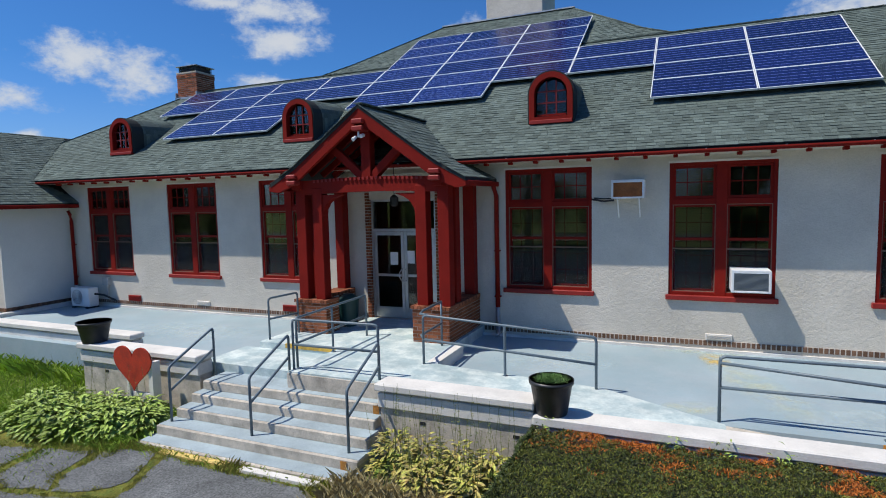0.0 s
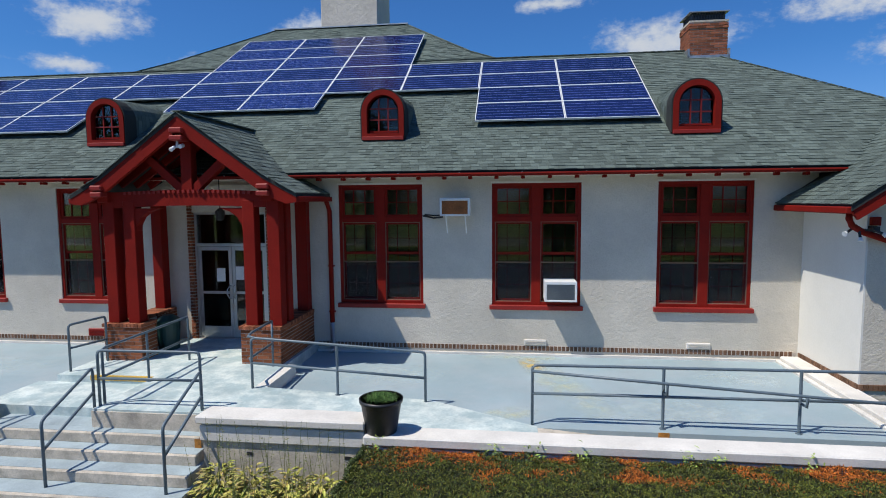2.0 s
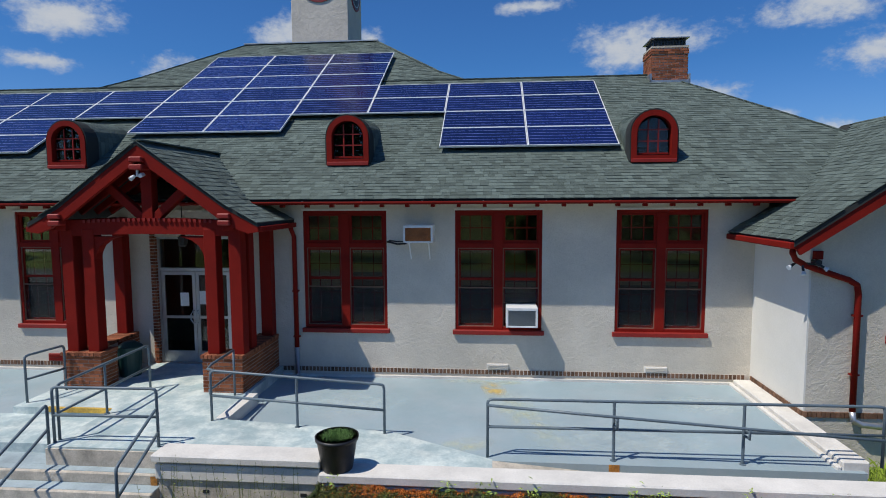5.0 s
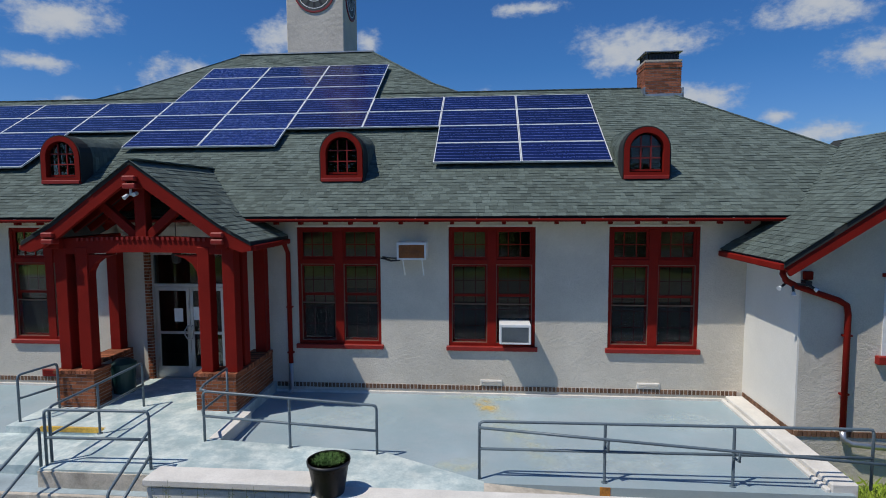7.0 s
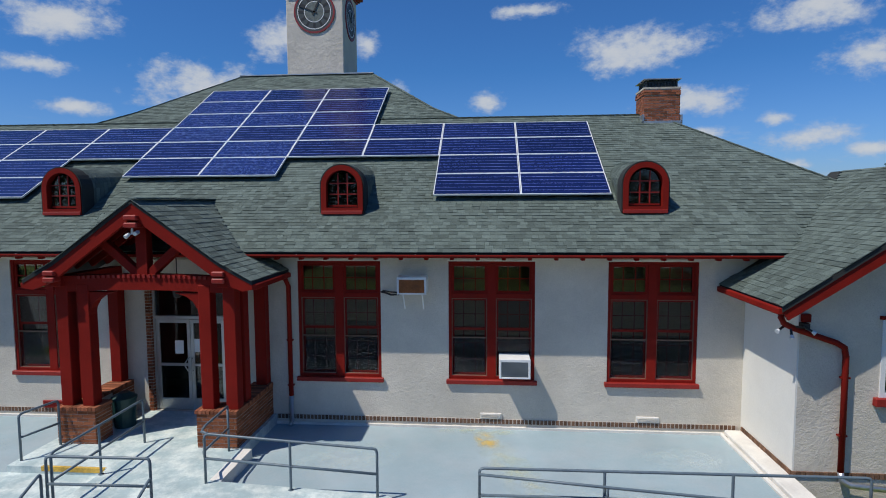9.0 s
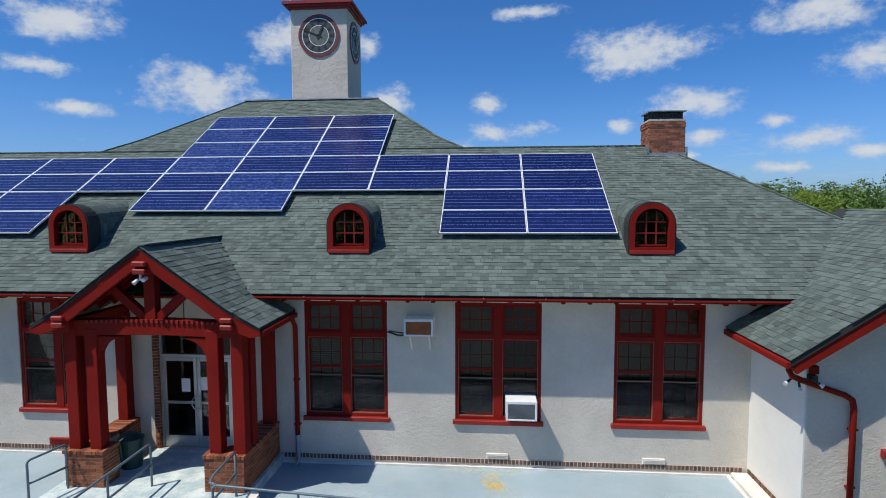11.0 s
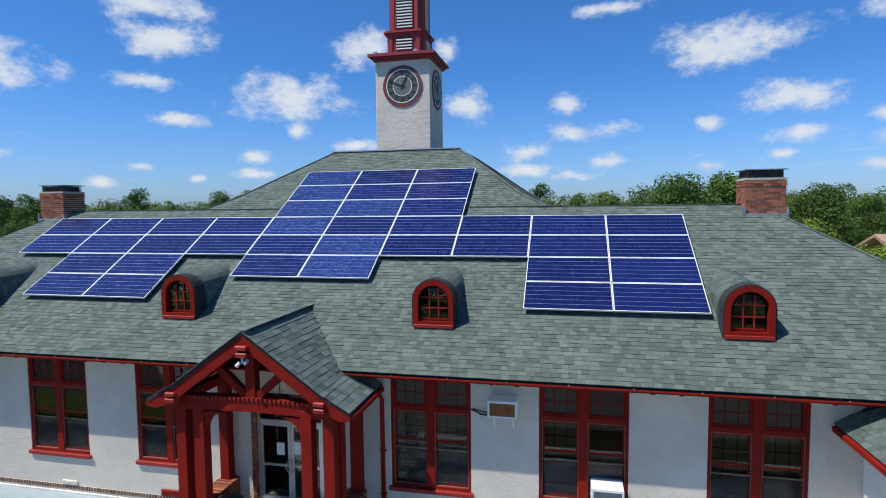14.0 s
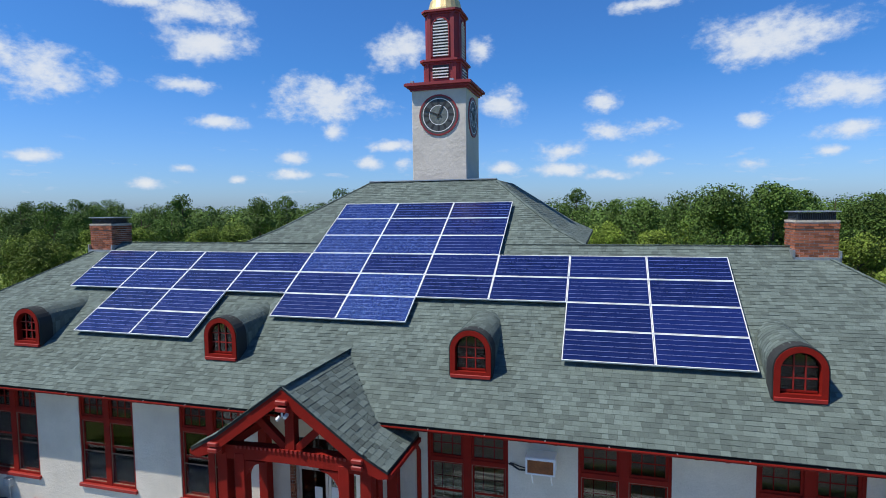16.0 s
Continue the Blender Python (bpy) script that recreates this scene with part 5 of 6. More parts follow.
def pot(at, planted):
    p = thing("plant_pot", "black plastic pot with low green plants on the wall" if planted else "empty black plastic pot standing on the wall", "plant pot", at, "black pots")
    x, y, z = at
    bm = BM()
    h, k = (0.46, 1.03) if planted else (0.42, 1.12)
    tube(bm, [(x, y, z), (x, y, z + 0.02), (x, y, z + h - 0.05), (x, y, z + h - 0.05), (x, y, z + h), (x, y, z + h), (x, y, z + h - 0.06)], [k * r for r in (0.20, 0.205, 0.268, 0.285, 0.29, 0.27, 0.262)], 32, False)
    bm.faces.new([v for v in bm.verts[:32]])
    part("body", bm, POT, p, smooth=True)
    bm = BM()
    tube(bm, [(x, y, z + h - 0.09), (x, y, z + h - 0.06)], 0.262 * k, 24)
    part("soil", bm, SOIL, p)
    if planted:
        rng = random.Random(11)
        bm = BM()
        def place():
            r, a = 0.26 * math.sqrt(rng.random()), rng.uniform(0, 6.283)
            return Vector((x + r * math.cos(a), y + r * math.sin(a), z + h - 0.05 + rng.random() * 0.03 + 0.05 * (1 - (r / 0.26) ** 2))), (0.3 * math.cos(a), 0.3 * math.sin(a), 0.5)
        leaf_cloud(bm, rng, 2600, place, 0.03, 0.0)
        part("plants", bm, POTLEAF, p, kind="stuff")


pot((1.98, 7.50, 0.90), True)
pot((-7.36, 7.84, 1.05), False)

HEART = mat("heart_red", (0.40, 0.03, 0.008), 0.75, grain=(30, 0.15), stain=(6, 0.3), bump=0.08)
ht = thing("heart_sign", "red painted wooden heart leaning on the wall", "sign", (-5.64, 7.4, 0.3))
bm = BM()
pts = []
for k in range(48):
    a = 2 * math.pi * k / 48
    pts.append((-5.64 + 0.48 * math.sin(a) ** 3, 0.875 + 0.0285 * (13 * math.cos(a) - 5 * math.cos(2 * a) - 2 * math.cos(3 * a) - math.cos(4 * a))))
prism(bm, pts, "y", 7.30, 7.325)
part("board", bm, HEART, ht)
part("backing_frame", boxes((-5.28, -5.18, 7.33, 7.5, 0.0, 0.95), (-5.85, -5.78, 7.33, 7.5, 0.0, 0.8), (-5.78, -5.28, 7.36, 7.4, 0.28, 0.36)), CAP, ht, "white post frame")


def louvre_box(name, label, x0, x1, y0, y1, z0, z1, face, rim=0.045):
    a = thing(name, label, "air conditioner", ((x0 + x1) / 2, (y0 + y1) / 2, z0), "window air conditioners")
    part("case", boxes((x0, x1, y0 + 0.03, y1, z0, z1)), WHITE, a, bevel=0.012)
    part("bezel", boxes((x0, x0 + rim, y0, y0 + 0.03, z0, z1), (x1 - rim, x1, y0, y0 + 0.03, z0, z1), (x0 + rim, x1 - rim, y0, y0 + 0.03, z1 - rim * 1.3, z1), (x0 + rim, x1 - rim, y0, y0 + 0.03, z0, z0 + rim * 0.8)), WHITE, a, bevel=0.006)
    bm = boxes((x0 + rim, x1 - rim, y0 + 0.015, y0 + 0.03, z0 + rim * 0.8, z1 - rim * 1.3))
    z = z0 + rim
    while z < z1 - rim * 1.5:
        box(bm, x0 + rim, x1 - rim, y0 + 0.004, y0 + 0.016, z, z + 0.008)
        z += 0.02
    part("grille", bm, face, a)
    return a


GRILLE_DARK = mat("grille_dark", (0.16, 0.18, 0.19), 0.6, grain=(60, 0.2))
GRILLE_BROWN = mat("grille_brown", (0.40, 0.14, 0.045), 0.85, grain=(60, 0.25), stain=(6, 0.3))
louvre_box("window_air_conditioner", "white window air conditioner in the red sash", 4.38, 5.02, 11.63, 12.25, 1.95, 2.36, GRILLE_DARK)
ab = louvre_box("wall_air_conditioner", "white-cased air conditioner with a brown grille on brackets", 2.27, 2.88, 11.62, 12.06, 3.69, 4.05, GRILLE_BROWN, 0.042)
for x in (2.38, 2.78):
    bm = BM()
    beam(bm, (x, 11.7, 3.675), (x, 12.03, 3.675), 0.03, 0.03)
    beam(bm, (x, 11.75, 3.66), (x, 12.03, 3.32), 0.025, 0.025)
    part("bracket", bm, WHITE, ab)
bm = BM()
tube(bm, [(2.3, 11.85, 3.66), (2.1, 11.9, 3.64), (1.95, 12.0, 3.67), (1.86, 12.04, 3.68)], 0.02, 8)
tube(bm, [(2.3, 11.85, 3.70), (2.1, 11.95, 3.69), (1.9, 12.02, 3.71)], 0.014, 8)
part("cable", bm, DARK, ab)

cu = thing("condenser_unit", "white outdoor condenser unit on the deck", "condenser", (-13.1, 11.6, DECK_Z))
part("case", boxes((-13.55, -12.75, 11.5, 11.82, DECK_Z + 0.05, DECK_Z + 0.62)), WHITE, cu, bevel=0.02)
bm = BM()
for r in (0.06, 0.11, 0.16, 0.21):
    tube(bm, [(-13.25 + r * math.cos(a), 11.49, DECK_Z + 0.34 + r * math.sin(a)) for a in (2 * math.pi * k / 24 for k in range(25))], 0.008, 6)
part("fan_guard", bm, GRILLE_DARK, cu)
for x in (-13.5, -12.9):
    part("foot", boxes((x, x + 0.1, 11.48, 11.84, DECK_Z, DECK_Z + 0.05)), DARK, cu)
bm = BM()
tube(bm, [(-12.75, 11.7, 1.15), (-12.5, 11.8, 1.12), (-12.3, 11.9, 1.0), (-12.2, 11.95, 0.95)], 0.03, 8)
part("hose", bm, DARK, cu)
mb = thing("meter_box", "grey electric box on the wall", "meter box", (-12.55, WALL, 1.3))
part("case", boxes((-12.68, -12.42, 11.9, WALL, 1.40, 1.62)), GALV, mb, bevel=0.01)
bm = BM()
tube(bm, [(-12.55, 11.98, 0.95), (-12.55, 11.98, 1.42)], 0.025, 8)
part("conduit", bm, GALV, mb)

for i, x in enumerate((-11.45, -5.75)):
    v = thing("red_vent", "small red louvred wall vent above the deck", "vent", (x, WALL, 0.98), "red vents")
    part("frame", boxes((x - 0.25, x + 0.25, 11.99, WALL + 0.01, 0.95, 1.12)), RED_LIGHT, v, bevel=0.006)
    for k in range(4):
        part("slat", boxes((x - 0.22, x + 0.22, 11.978, 11.99, 0.97 + k * 0.035, 0.985 + k * 0.035)), RED, v)
for x in (4.21, 7.48, -8.75):
    v = thing("white_vent", "white painted louvred vent low in the wall", "vent", (x, WALL, 0.95), "white vents")
    part("frame", boxes((x - 0.23, x + 0.23, 11.995, WALL + 0.01, 0.955, 1.075)), CAP, v, bevel=0.006)
    for k in range(3):
        part("slat", boxes((x - 0.20, x + 0.20, 11.985, 11.995, 0.975 + k * 0.03, 0.988 + k * 0.03)), STUCCO, v)


def downpipe(label, red_pts, foot_pts, at):
    d = thing("downpipe", label, "downpipe", at, "downpipes")
    bm = BM()
    tube(bm, red_pts, 0.05, 10)
    part("pipe", bm, RED, d, smooth=True)
    if foot_pts:
        bm = BM()
        tube(bm, foot_pts, 0.052, 10)
        part("boot", bm, ALU, d, "grey metal pipe foot", smooth=True)
    for z in (1.6, 2.6):
        x, y = red_pts[-1][0], red_pts[-1][1]
        part("strap", boxes((x - 0.07, x + 0.07, y - 0.02, y + 0.06, z, z + 0.03)), RED, d)


downpipe("red downpipe from the porch gutter", [(-0.15, 11.75, 4.05), (-0.15, 11.8, 3.95), (-0.15, 11.96, 3.8), (-0.15, 11.97, 1.38)], [(-0.15, 11.97, 1.38), (-0.15, 11.97, 0.80), (-0.15, 11.85, 0.75)], (-0.15, 11.97, 0.73))
downpipe("red downpipe on the east wing", [(8.95, 9.75, 3.76), (8.95, 9.76, 3.67), (9.02, 9.80, 3.56), (9.25, 9.92, 3.45), (9.95, 9.95, 3.21), (10.08, 9.95, 3.13), (10.11, 9.95, 2.98), (10.12, 9.95, 0.98)],
         [(10.12, 9.95, 0.98), (10.13, 9.93, 0.84), (10.24, 9.9, 0.78), (11.15, 9.88, 0.70)], (10.12, 9.95, 0.0))
downpipe("red downpipe in the west corner", [(-13.75, 11.75, 3.66), (-13.75, 11.8, 3.55), (-13.9, 11.93, 3.35), (-13.9, 11.93, 1.35)], [(-13.9, 11.93, 1.35), (-13.9, 11.93, 0.8)], (-13.9, 11.93, 0.73))

fl_ = thing("floodlight", "cluster of white floodlights under the wing's eave", "floodlight", (9.3, 9.95, 3.5))
bm = BM()
beam(bm, (9.05, 9.88, 3.51), (9.42, 9.90, 3.47), 0.035, 0.035)
box(bm, 9.38, 9.48, 9.88, 10.035, 3.46, 3.54)
part("bar", bm, DARK, fl_)
for x, dx, dz in ((9.05, -0.10, -0.05), (9.16, -0.01, -0.13), (9.37, 0.10, -0.07)):
    bm = BM()
    a = Vector((x, 9.86, 3.50))
    tube(bm, [a, a + Vector((dx, -0.05, dz)) * 0.5, a + Vector((dx, -0.06, dz))], [0.02, 0.02, 0.022], 10)
    part("lamp_neck", bm, DARK, fl_)
    bm = BM()
    e = a + Vector((dx, -0.06, dz))
    tube(bm, [e, e + Vector((dx, -0.05, dz)) * 0.45], [0.024, 0.042], 12)
    part("lamp_head", bm, WHITE, fl_)
whole("junction_box", boxes((9.40, 9.53, 9.94, 10.03, 3.55, 3.69)), RED, "red painted junction box on the wing's corner", "junction box", bevel=0.008)
wg = thing("wing_window", "white-framed window in the wing with a red sill", "window", (11.3, WING_Y, 2.1))
part("window_frame", boxes((10.71, 10.79, 10.01, 10.18, 2.27, 3.6), (11.73, 11.81, 10.01, 10.18, 2.27, 3.6), (10.79, 11.73, 10.01, 10.18, 3.52, 3.6), (10.79, 11.73, 10.01, 10.18, 2.27, 2.35), (10.79, 11.73, 10.03, 10.16, 2.92, 2.98)), WHITE, wg)
part("window_sill", boxes((10.62, 11.9, 9.93, 10.13, 1.98 + 0.15, 2.27)), RED_LIGHT, wg, bevel=0.01)
part("head", boxes((10.66, 11.86, 9.99, 10.13, 3.6, 3.66)), RED, wg)
part("pane", boxes((10.79, 11.73, 10.10, 10.105, 2.35, 3.52)), GLASS, wg)

bn = thing("litter_bin", "dark green plastic bin beside the porch pier", "bin", (-3.2, 11.2, PORCH_Z))
BINGREEN = mat("bin_green", (0.012, 0.055, 0.05), 0.5)
bm = BM()
tube(bm, [(-3.45, 11.15, PORCH_Z), (-3.45, 11.15, 1.52)], [0.2, 0.235], 20)
part("body", bm, BINGREEN, bn)
bm = BM()
tube(bm, [(-3.45, 11.15, 1.52), (-3.45, 11.15, 1.56), (-3.45, 11.15, 1.66)], [0.25, 0.25, 0.1], 20)
part("lid", bm, BINGREEN, bn)

cm = thing("security_camera", "white security camera below the gable", "security camera", (CX + 0.02, 10.09, 4.95))
bm = BM()
tube(bm, [(CX - 0.02, 10.12, 5.16), (CX - 0.02, 10.10, 5.02)], 0.022, 10)
tube(bm, [(CX - 0.07, 10.10, 5.03), (CX - 0.10, 10.02, 4.97)], [0.03, 0.04], 12)
part("mount", bm, WHITE, cm)
bm = BM()
tube(bm, [(CX + 0.06, 10.16, 5.06), (CX + 0.07, 10.05, 5.03)], 0.038, 14)
part("camera_body", bm, WHITE, cm)
LX = CX + 0.06
ln = thing("porch_lantern", "dark metal lantern hanging under the porch", "lantern", (LX, 11.4, 3.7))
bm = BM()
tube(bm, [(LX, 11.4, 3.62), (LX, 11.4, 3.66), (LX, 11.4, 3.82), (LX, 11.4, 3.88)], [0.05, 0.09, 0.10, 0.03], 8)
tube(bm, [(LX, 11.4, 3.88), (LX, 11.4, 5.5)], 0.01, 6)
part("body", bm, DARK, ln)
wm = whole("deck_drain", boxes((9.0, 9.25, 11.78, 11.9, DECK_Z, DECK_Z + 0.05)), DARK, "dark drain block on the deck", "drain")


# ---- forecourt ----
def asphalt_slab(pts, z=0.014):
    bm = BM()
    prism(bm, pts, "z", -0.1, z)
    whole("pavement_slab", bm, ASPHALT, "cracked grey asphalt slab with weedy joints", "paving slab", "asphalt slabs", "structure")


SLABS = [[(-9.0, 4.6), (-8.6, 5.0), (-6.43, 5.46), (-5.78, 5.62), (-5.66, 5.35), (-5.56, 4.9), (-6.6, 4.2)],
         [(-5.60, 5.66), (-4.98, 5.80), (-4.72, 5.90), (-4.62, 5.45), (-4.56, 5.14), (-4.22, 4.84), (-4.86, 4.66), (-5.36, 4.86), (-5.45, 5.3)],
         [(-4.58, 5.94), (-4.30, 6.14), (-3.80, 6.18), (-3.60, 5.85), (-3.40, 5.38), (-3.46, 5.16), (-3.76, 4.95), (-4.10, 4.83), (-4.42, 5.18), (-4.50, 5.6)],
         [(-3.56, 6.16), (-3.0, 6.08), (-2.0, 6.06), (-0.95, 6.06), (-0.75, 5.9), (0.3, 4.9), (0.4, 2.6), (-2.3, 4.3), (-3.12, 4.98), (-3.24, 5.4)],
         [(-6.4, 4.1), (-4.9, 4.52), (-4.2, 4.68), (-3.7, 4.8), (-3.3, 4.92), (-2.6, 4.3), (0.3, 2.4), (-2, 0), (-9, 1)]]
for n, pts in enumerate(SLABS):
    rng = random.Random(500 + n)
    edge = []
    for (xa, ya), (xb, yb) in zip(pts, pts[1:] + pts[:1]):
        steps_ = max(1, int(math.hypot(xb - xa, yb - ya) / 0.12))
        edge += [(xa + (xb - xa) * k / steps_ + rng.gauss(0, 0.014), ya + (yb - ya) * k / steps_ + rng.gauss(0, 0.014)) for k in range(steps_)]
    asphalt_slab(edge)
MOSS = mat("joint_moss", (0.15, 0.14, 0.03), 0.95, grain=(40, 0.4), stain=(3, 0.4), bump=0.6, bump_scale=50, tint2=(0.10, 0.13, 0.03), spec=0.1)
whole("joint_moss", boxes((-8.9, 0.25, 4.3, 6.28, -0.05, 0.005)), MOSS, "mossy earth in the paving joints", "moss", kind="structure")
PALE_YELLOW = mat("kerb_yellow", (0.62, 0.45, 0.14), 0.85, grain=(25, 0.25), stain=(5, 0.45), bump=0.2)
whole("painted_kerb", boxes((-3.75, -2.45, 6.17, 6.29, 0.0, 0.03)), PALE_YELLOW, "worn yellow painted kerb strip before the steps", "kerb", kind="structure")
whole("painted_kerb_white", boxes((-2.15, -0.85, 6.12, 6.24, 0.0, 0.05)), CAP, "worn white painted kerb strip before the steps", "kerb", kind="structure")


# ---- grass and planting ----
def blades(name, rng, areas, material, label):
    """Areas: x0, x1, y0, y1, count, height."""
    verts, faces = [], []
    for x0, x1, y0, y1, n, h in areas:
        for _ in range(n):
            x, y = rng.uniform(x0, x1), rng.uniform(y0, y1)
            a, hh = rng.uniform(0, 6.283), h * rng.uniform(0.4, 1.25)
            dx, dy, w = math.cos(a), math.sin(a), 0.005 + 0.01 * h
            lx, ly = rng.gauss(0, 0.35) * hh, rng.gauss(0, 0.35) * hh
            k = len(verts)
            verts += [(x - dx * w, y - dy * w, 0), (x + dx * w, y + dy * w, 0), (x + lx * 0.5, y + ly * 0.5, hh * 0.65), (x + lx * 1.3, y + ly * 1.3, hh)]
            faces += [(k, k + 1, k + 2), (k + 2, k + 1, k + 3)]
    me = bpy.data.meshes.new(name)
    me.from_pydata(verts, [], faces)
    me.materials.append(material)
    return tagged(new(name, me), label, "grass", kind="stuff")


STRAW = mat("dry_grass", (0.44, 0.36, 0.17), 0.9, grain=(5, 0.1), stain=(1.5, 0.3), bump=0, island_tint=0.4)
JOINT = mat("joint_grass", (0.30, 0.29, 0.05), 0.9, grain=(5, 0.1), stain=(1.5, 0.3), bump=0, island_tint=0.4)
rng = random.Random(21)
blades("lawn_grass", rng, [(-16, -7.6, 5.9, 8.4, 24000, 0.09), (-16, -4.4, 4.6, 6.6, 4000, 0.06), (-8.2, -4.4, 5.9, 7.4, 5000, 0.12), (-12.5, -7.7, 8.0, 8.5, 1500, 0.32),
                           (-0.4, 1.6, 4.6, 6.2, 4500, 0.16), (-4.6, -0.6, 6.0, 6.32, 450, 0.09), (-5.7, -5.3, 5.2, 6.0, 300, 0.07), (9.2, 11.5, 7.5, 9.9, 2500, 0.2)], BLADE, "uneven green lawn grass with taller weeds by the wall")
joints = []
for pts in SLABS:
    for (xa, ya), (xb, yb) in zip(pts, pts[1:] + pts[:1]):
        for k in range(int(math.hypot(xb - xa, yb - ya) / 0.08)):
            f = rng.random()
            x, y = xa + (xb - xa) * f, ya + (yb - ya) * f
            if y > 3.5:
                joints.append((x - 0.07, x + 0.07, y - 0.06, y + 0.06, 34, rng.uniform(0.02, 0.055)))
joints += [(-4.5, -3.6, 6.12, 6.34, 500, 0.07), (-2.5, -2.1, 6.02, 6.3, 320, 0.10), (-1.0, -0.5, 5.95, 6.3, 350, 0.1), (-6.6, -4.3, 5.7, 6.2, 2200, 0.06)]
blades("joint_grass", rng, joints, JOINT, "thin yellowed grass in the paving joints")
blades("dry_grass", rng, [(-0.5, 1.0, 5.1, 6.3, 4200, 0.26), (0.6, 1.5, 4.8, 6.0, 1500, 0.2)], STRAW, "dry straw-coloured grass beside the steps")

HOSTA = mat("hosta_leaf", (0.30, 0.40, 0.08), 0.5, grain=(8, 0.15), stain=(3, 0.2), bump=0, island_tint=0.4, spec=0.4)
YELLOWLEAF = mat("yellowing_leaf", (0.34, 0.36, 0.06), 0.6, grain=(8, 0.2), stain=(4, 0.3), bump=0, island_tint=0.5, tint2=(0.36, 0.25, 0.09))
STEM = mat("weed_stem", (0.18, 0.20, 0.06), 0.8, bump=0)


def big_leaf(bm, p, d, L, W):
    """A broad folded leaf that arches over."""
    d = Vector(d).normalized()
    s = d.cross(Vector((0, 0, 1)))
    s = s.normalized() if s.length > 0.05 else Vector((1, 0, 0))
    rows = []
    for t, w, drop in ((0, 0.12, 0), (0.3, 0.9, 0.03), (0.6, 1.0, 0.14), (0.85, 0.55, 0.30), (1.0, 0.05, 0.42)):
        c = Vector(p) + d * L * t - Vector((0, 0, L * drop))
        rows.append([bm.verts.new(c + s * W * w * k + Vector((0, 0, abs(k) * W * 0.35))) for k in (-0.5, 0, 0.5)])
    for a, b in zip(rows, rows[1:]):
        for k in (0, 1):
            bm.faces.new((a[k], a[k + 1], b[k + 1], b[k]))


def leafy_clump(name, label, at, radius, height, n, L, W, material, seed, group, stems=0):
    rng = random.Random(seed)
    t = thing(name, label, "plant", at, group)
    bm = BM()
    for _ in range(n):
        a, r = rng.uniform(0, 6.283), radius * math.sqrt(rng.random())
        z = height * (1 - (r / radius) ** 2) * rng.uniform(0.45, 1.0) + 0.04
        out = Vector((math.cos(a), math.sin(a), rng.uniform(-0.1, 0.9)))
        big_leaf(bm, (at[0] + r * math.cos(a) * 0.85, at[1] + r * math.sin(a) * 0.85, at[2] + z), out, L * rng.uniform(0.6, 1.2), W * rng.uniform(0.7, 1.2))
    part("foliage", bm, material, t, kind="stuff")
    if stems:
        bm = BM()
        for _ in range(stems):
            a, r = rng.uniform(0, 6.283), radius * rng.random() * 0.8
            p = Vector((at[0] + r * math.cos(a), at[1] + r * math.sin(a), at[2] + 0.1))
            q = p + Vector((rng.gauss(0, 0.08), rng.gauss(0, 0.06), height + rng.uniform(0.25, 0.6)))
            tube(bm, [p, p.lerp(q, 0.6) + Vector((rng.gauss(0, 0.03), 0, 0)), q], [0.004, 0.003, 0.002], 4)
            for k in range(4):
                c = p.lerp(q, 0.55 + 0.12 * k)
                bm.faces.new([bm.verts.new(c + Vector(v) * 0.02) for v in ((0, 0, 0), (1, 0.2, 0.5), (1.6, 0.4, 0.2), (0.8, -0.4, 0.1))])
        part("dry_stalk", bm, STEM, t, kind="stuff")


k = 0
for x, y, r, h in ((-7.0, 6.35, 0.55, 0.42), (-6.45, 6.75, 0.6, 0.48), (-6.3, 6.2, 0.55, 0.45), (-5.75, 6.35, 0.6, 0.5), (-5.8, 6.95, 0.55, 0.45), (-5.2, 6.55, 0.55, 0.45), (-5.1, 7.05, 0.5, 0.42), (-4.72, 6.75, 0.42, 0.4), (-7.35, 6.75, 0.5, 0.38)):
    leafy_clump("hosta", "bushy green hosta clump before the wall", (x, y, 0), r, h, 300, 0.165, 0.06, HOSTA, 40 + k, "hostas by the steps", 2)
    k += 1
for x, y, r, h in ((-0.1, 6.98, 0.42, 0.56), (0.4, 6.88, 0.45, 0.58), (0.9, 6.84, 0.45, 0.58), (1.35, 6.84, 0.42, 0.56), (0.6, 6.45, 0.45, 0.42), (1.2, 6.38, 0.42, 0.4)):
    leafy_clump("yellowed_hosta", "yellowing hosta clump with thin dry stalks", (x, y, 0), r, h, 330, 0.13, 0.042, YELLOWLEAF, 70 + k, "yellowed plants by the wall", 9)
    k += 1

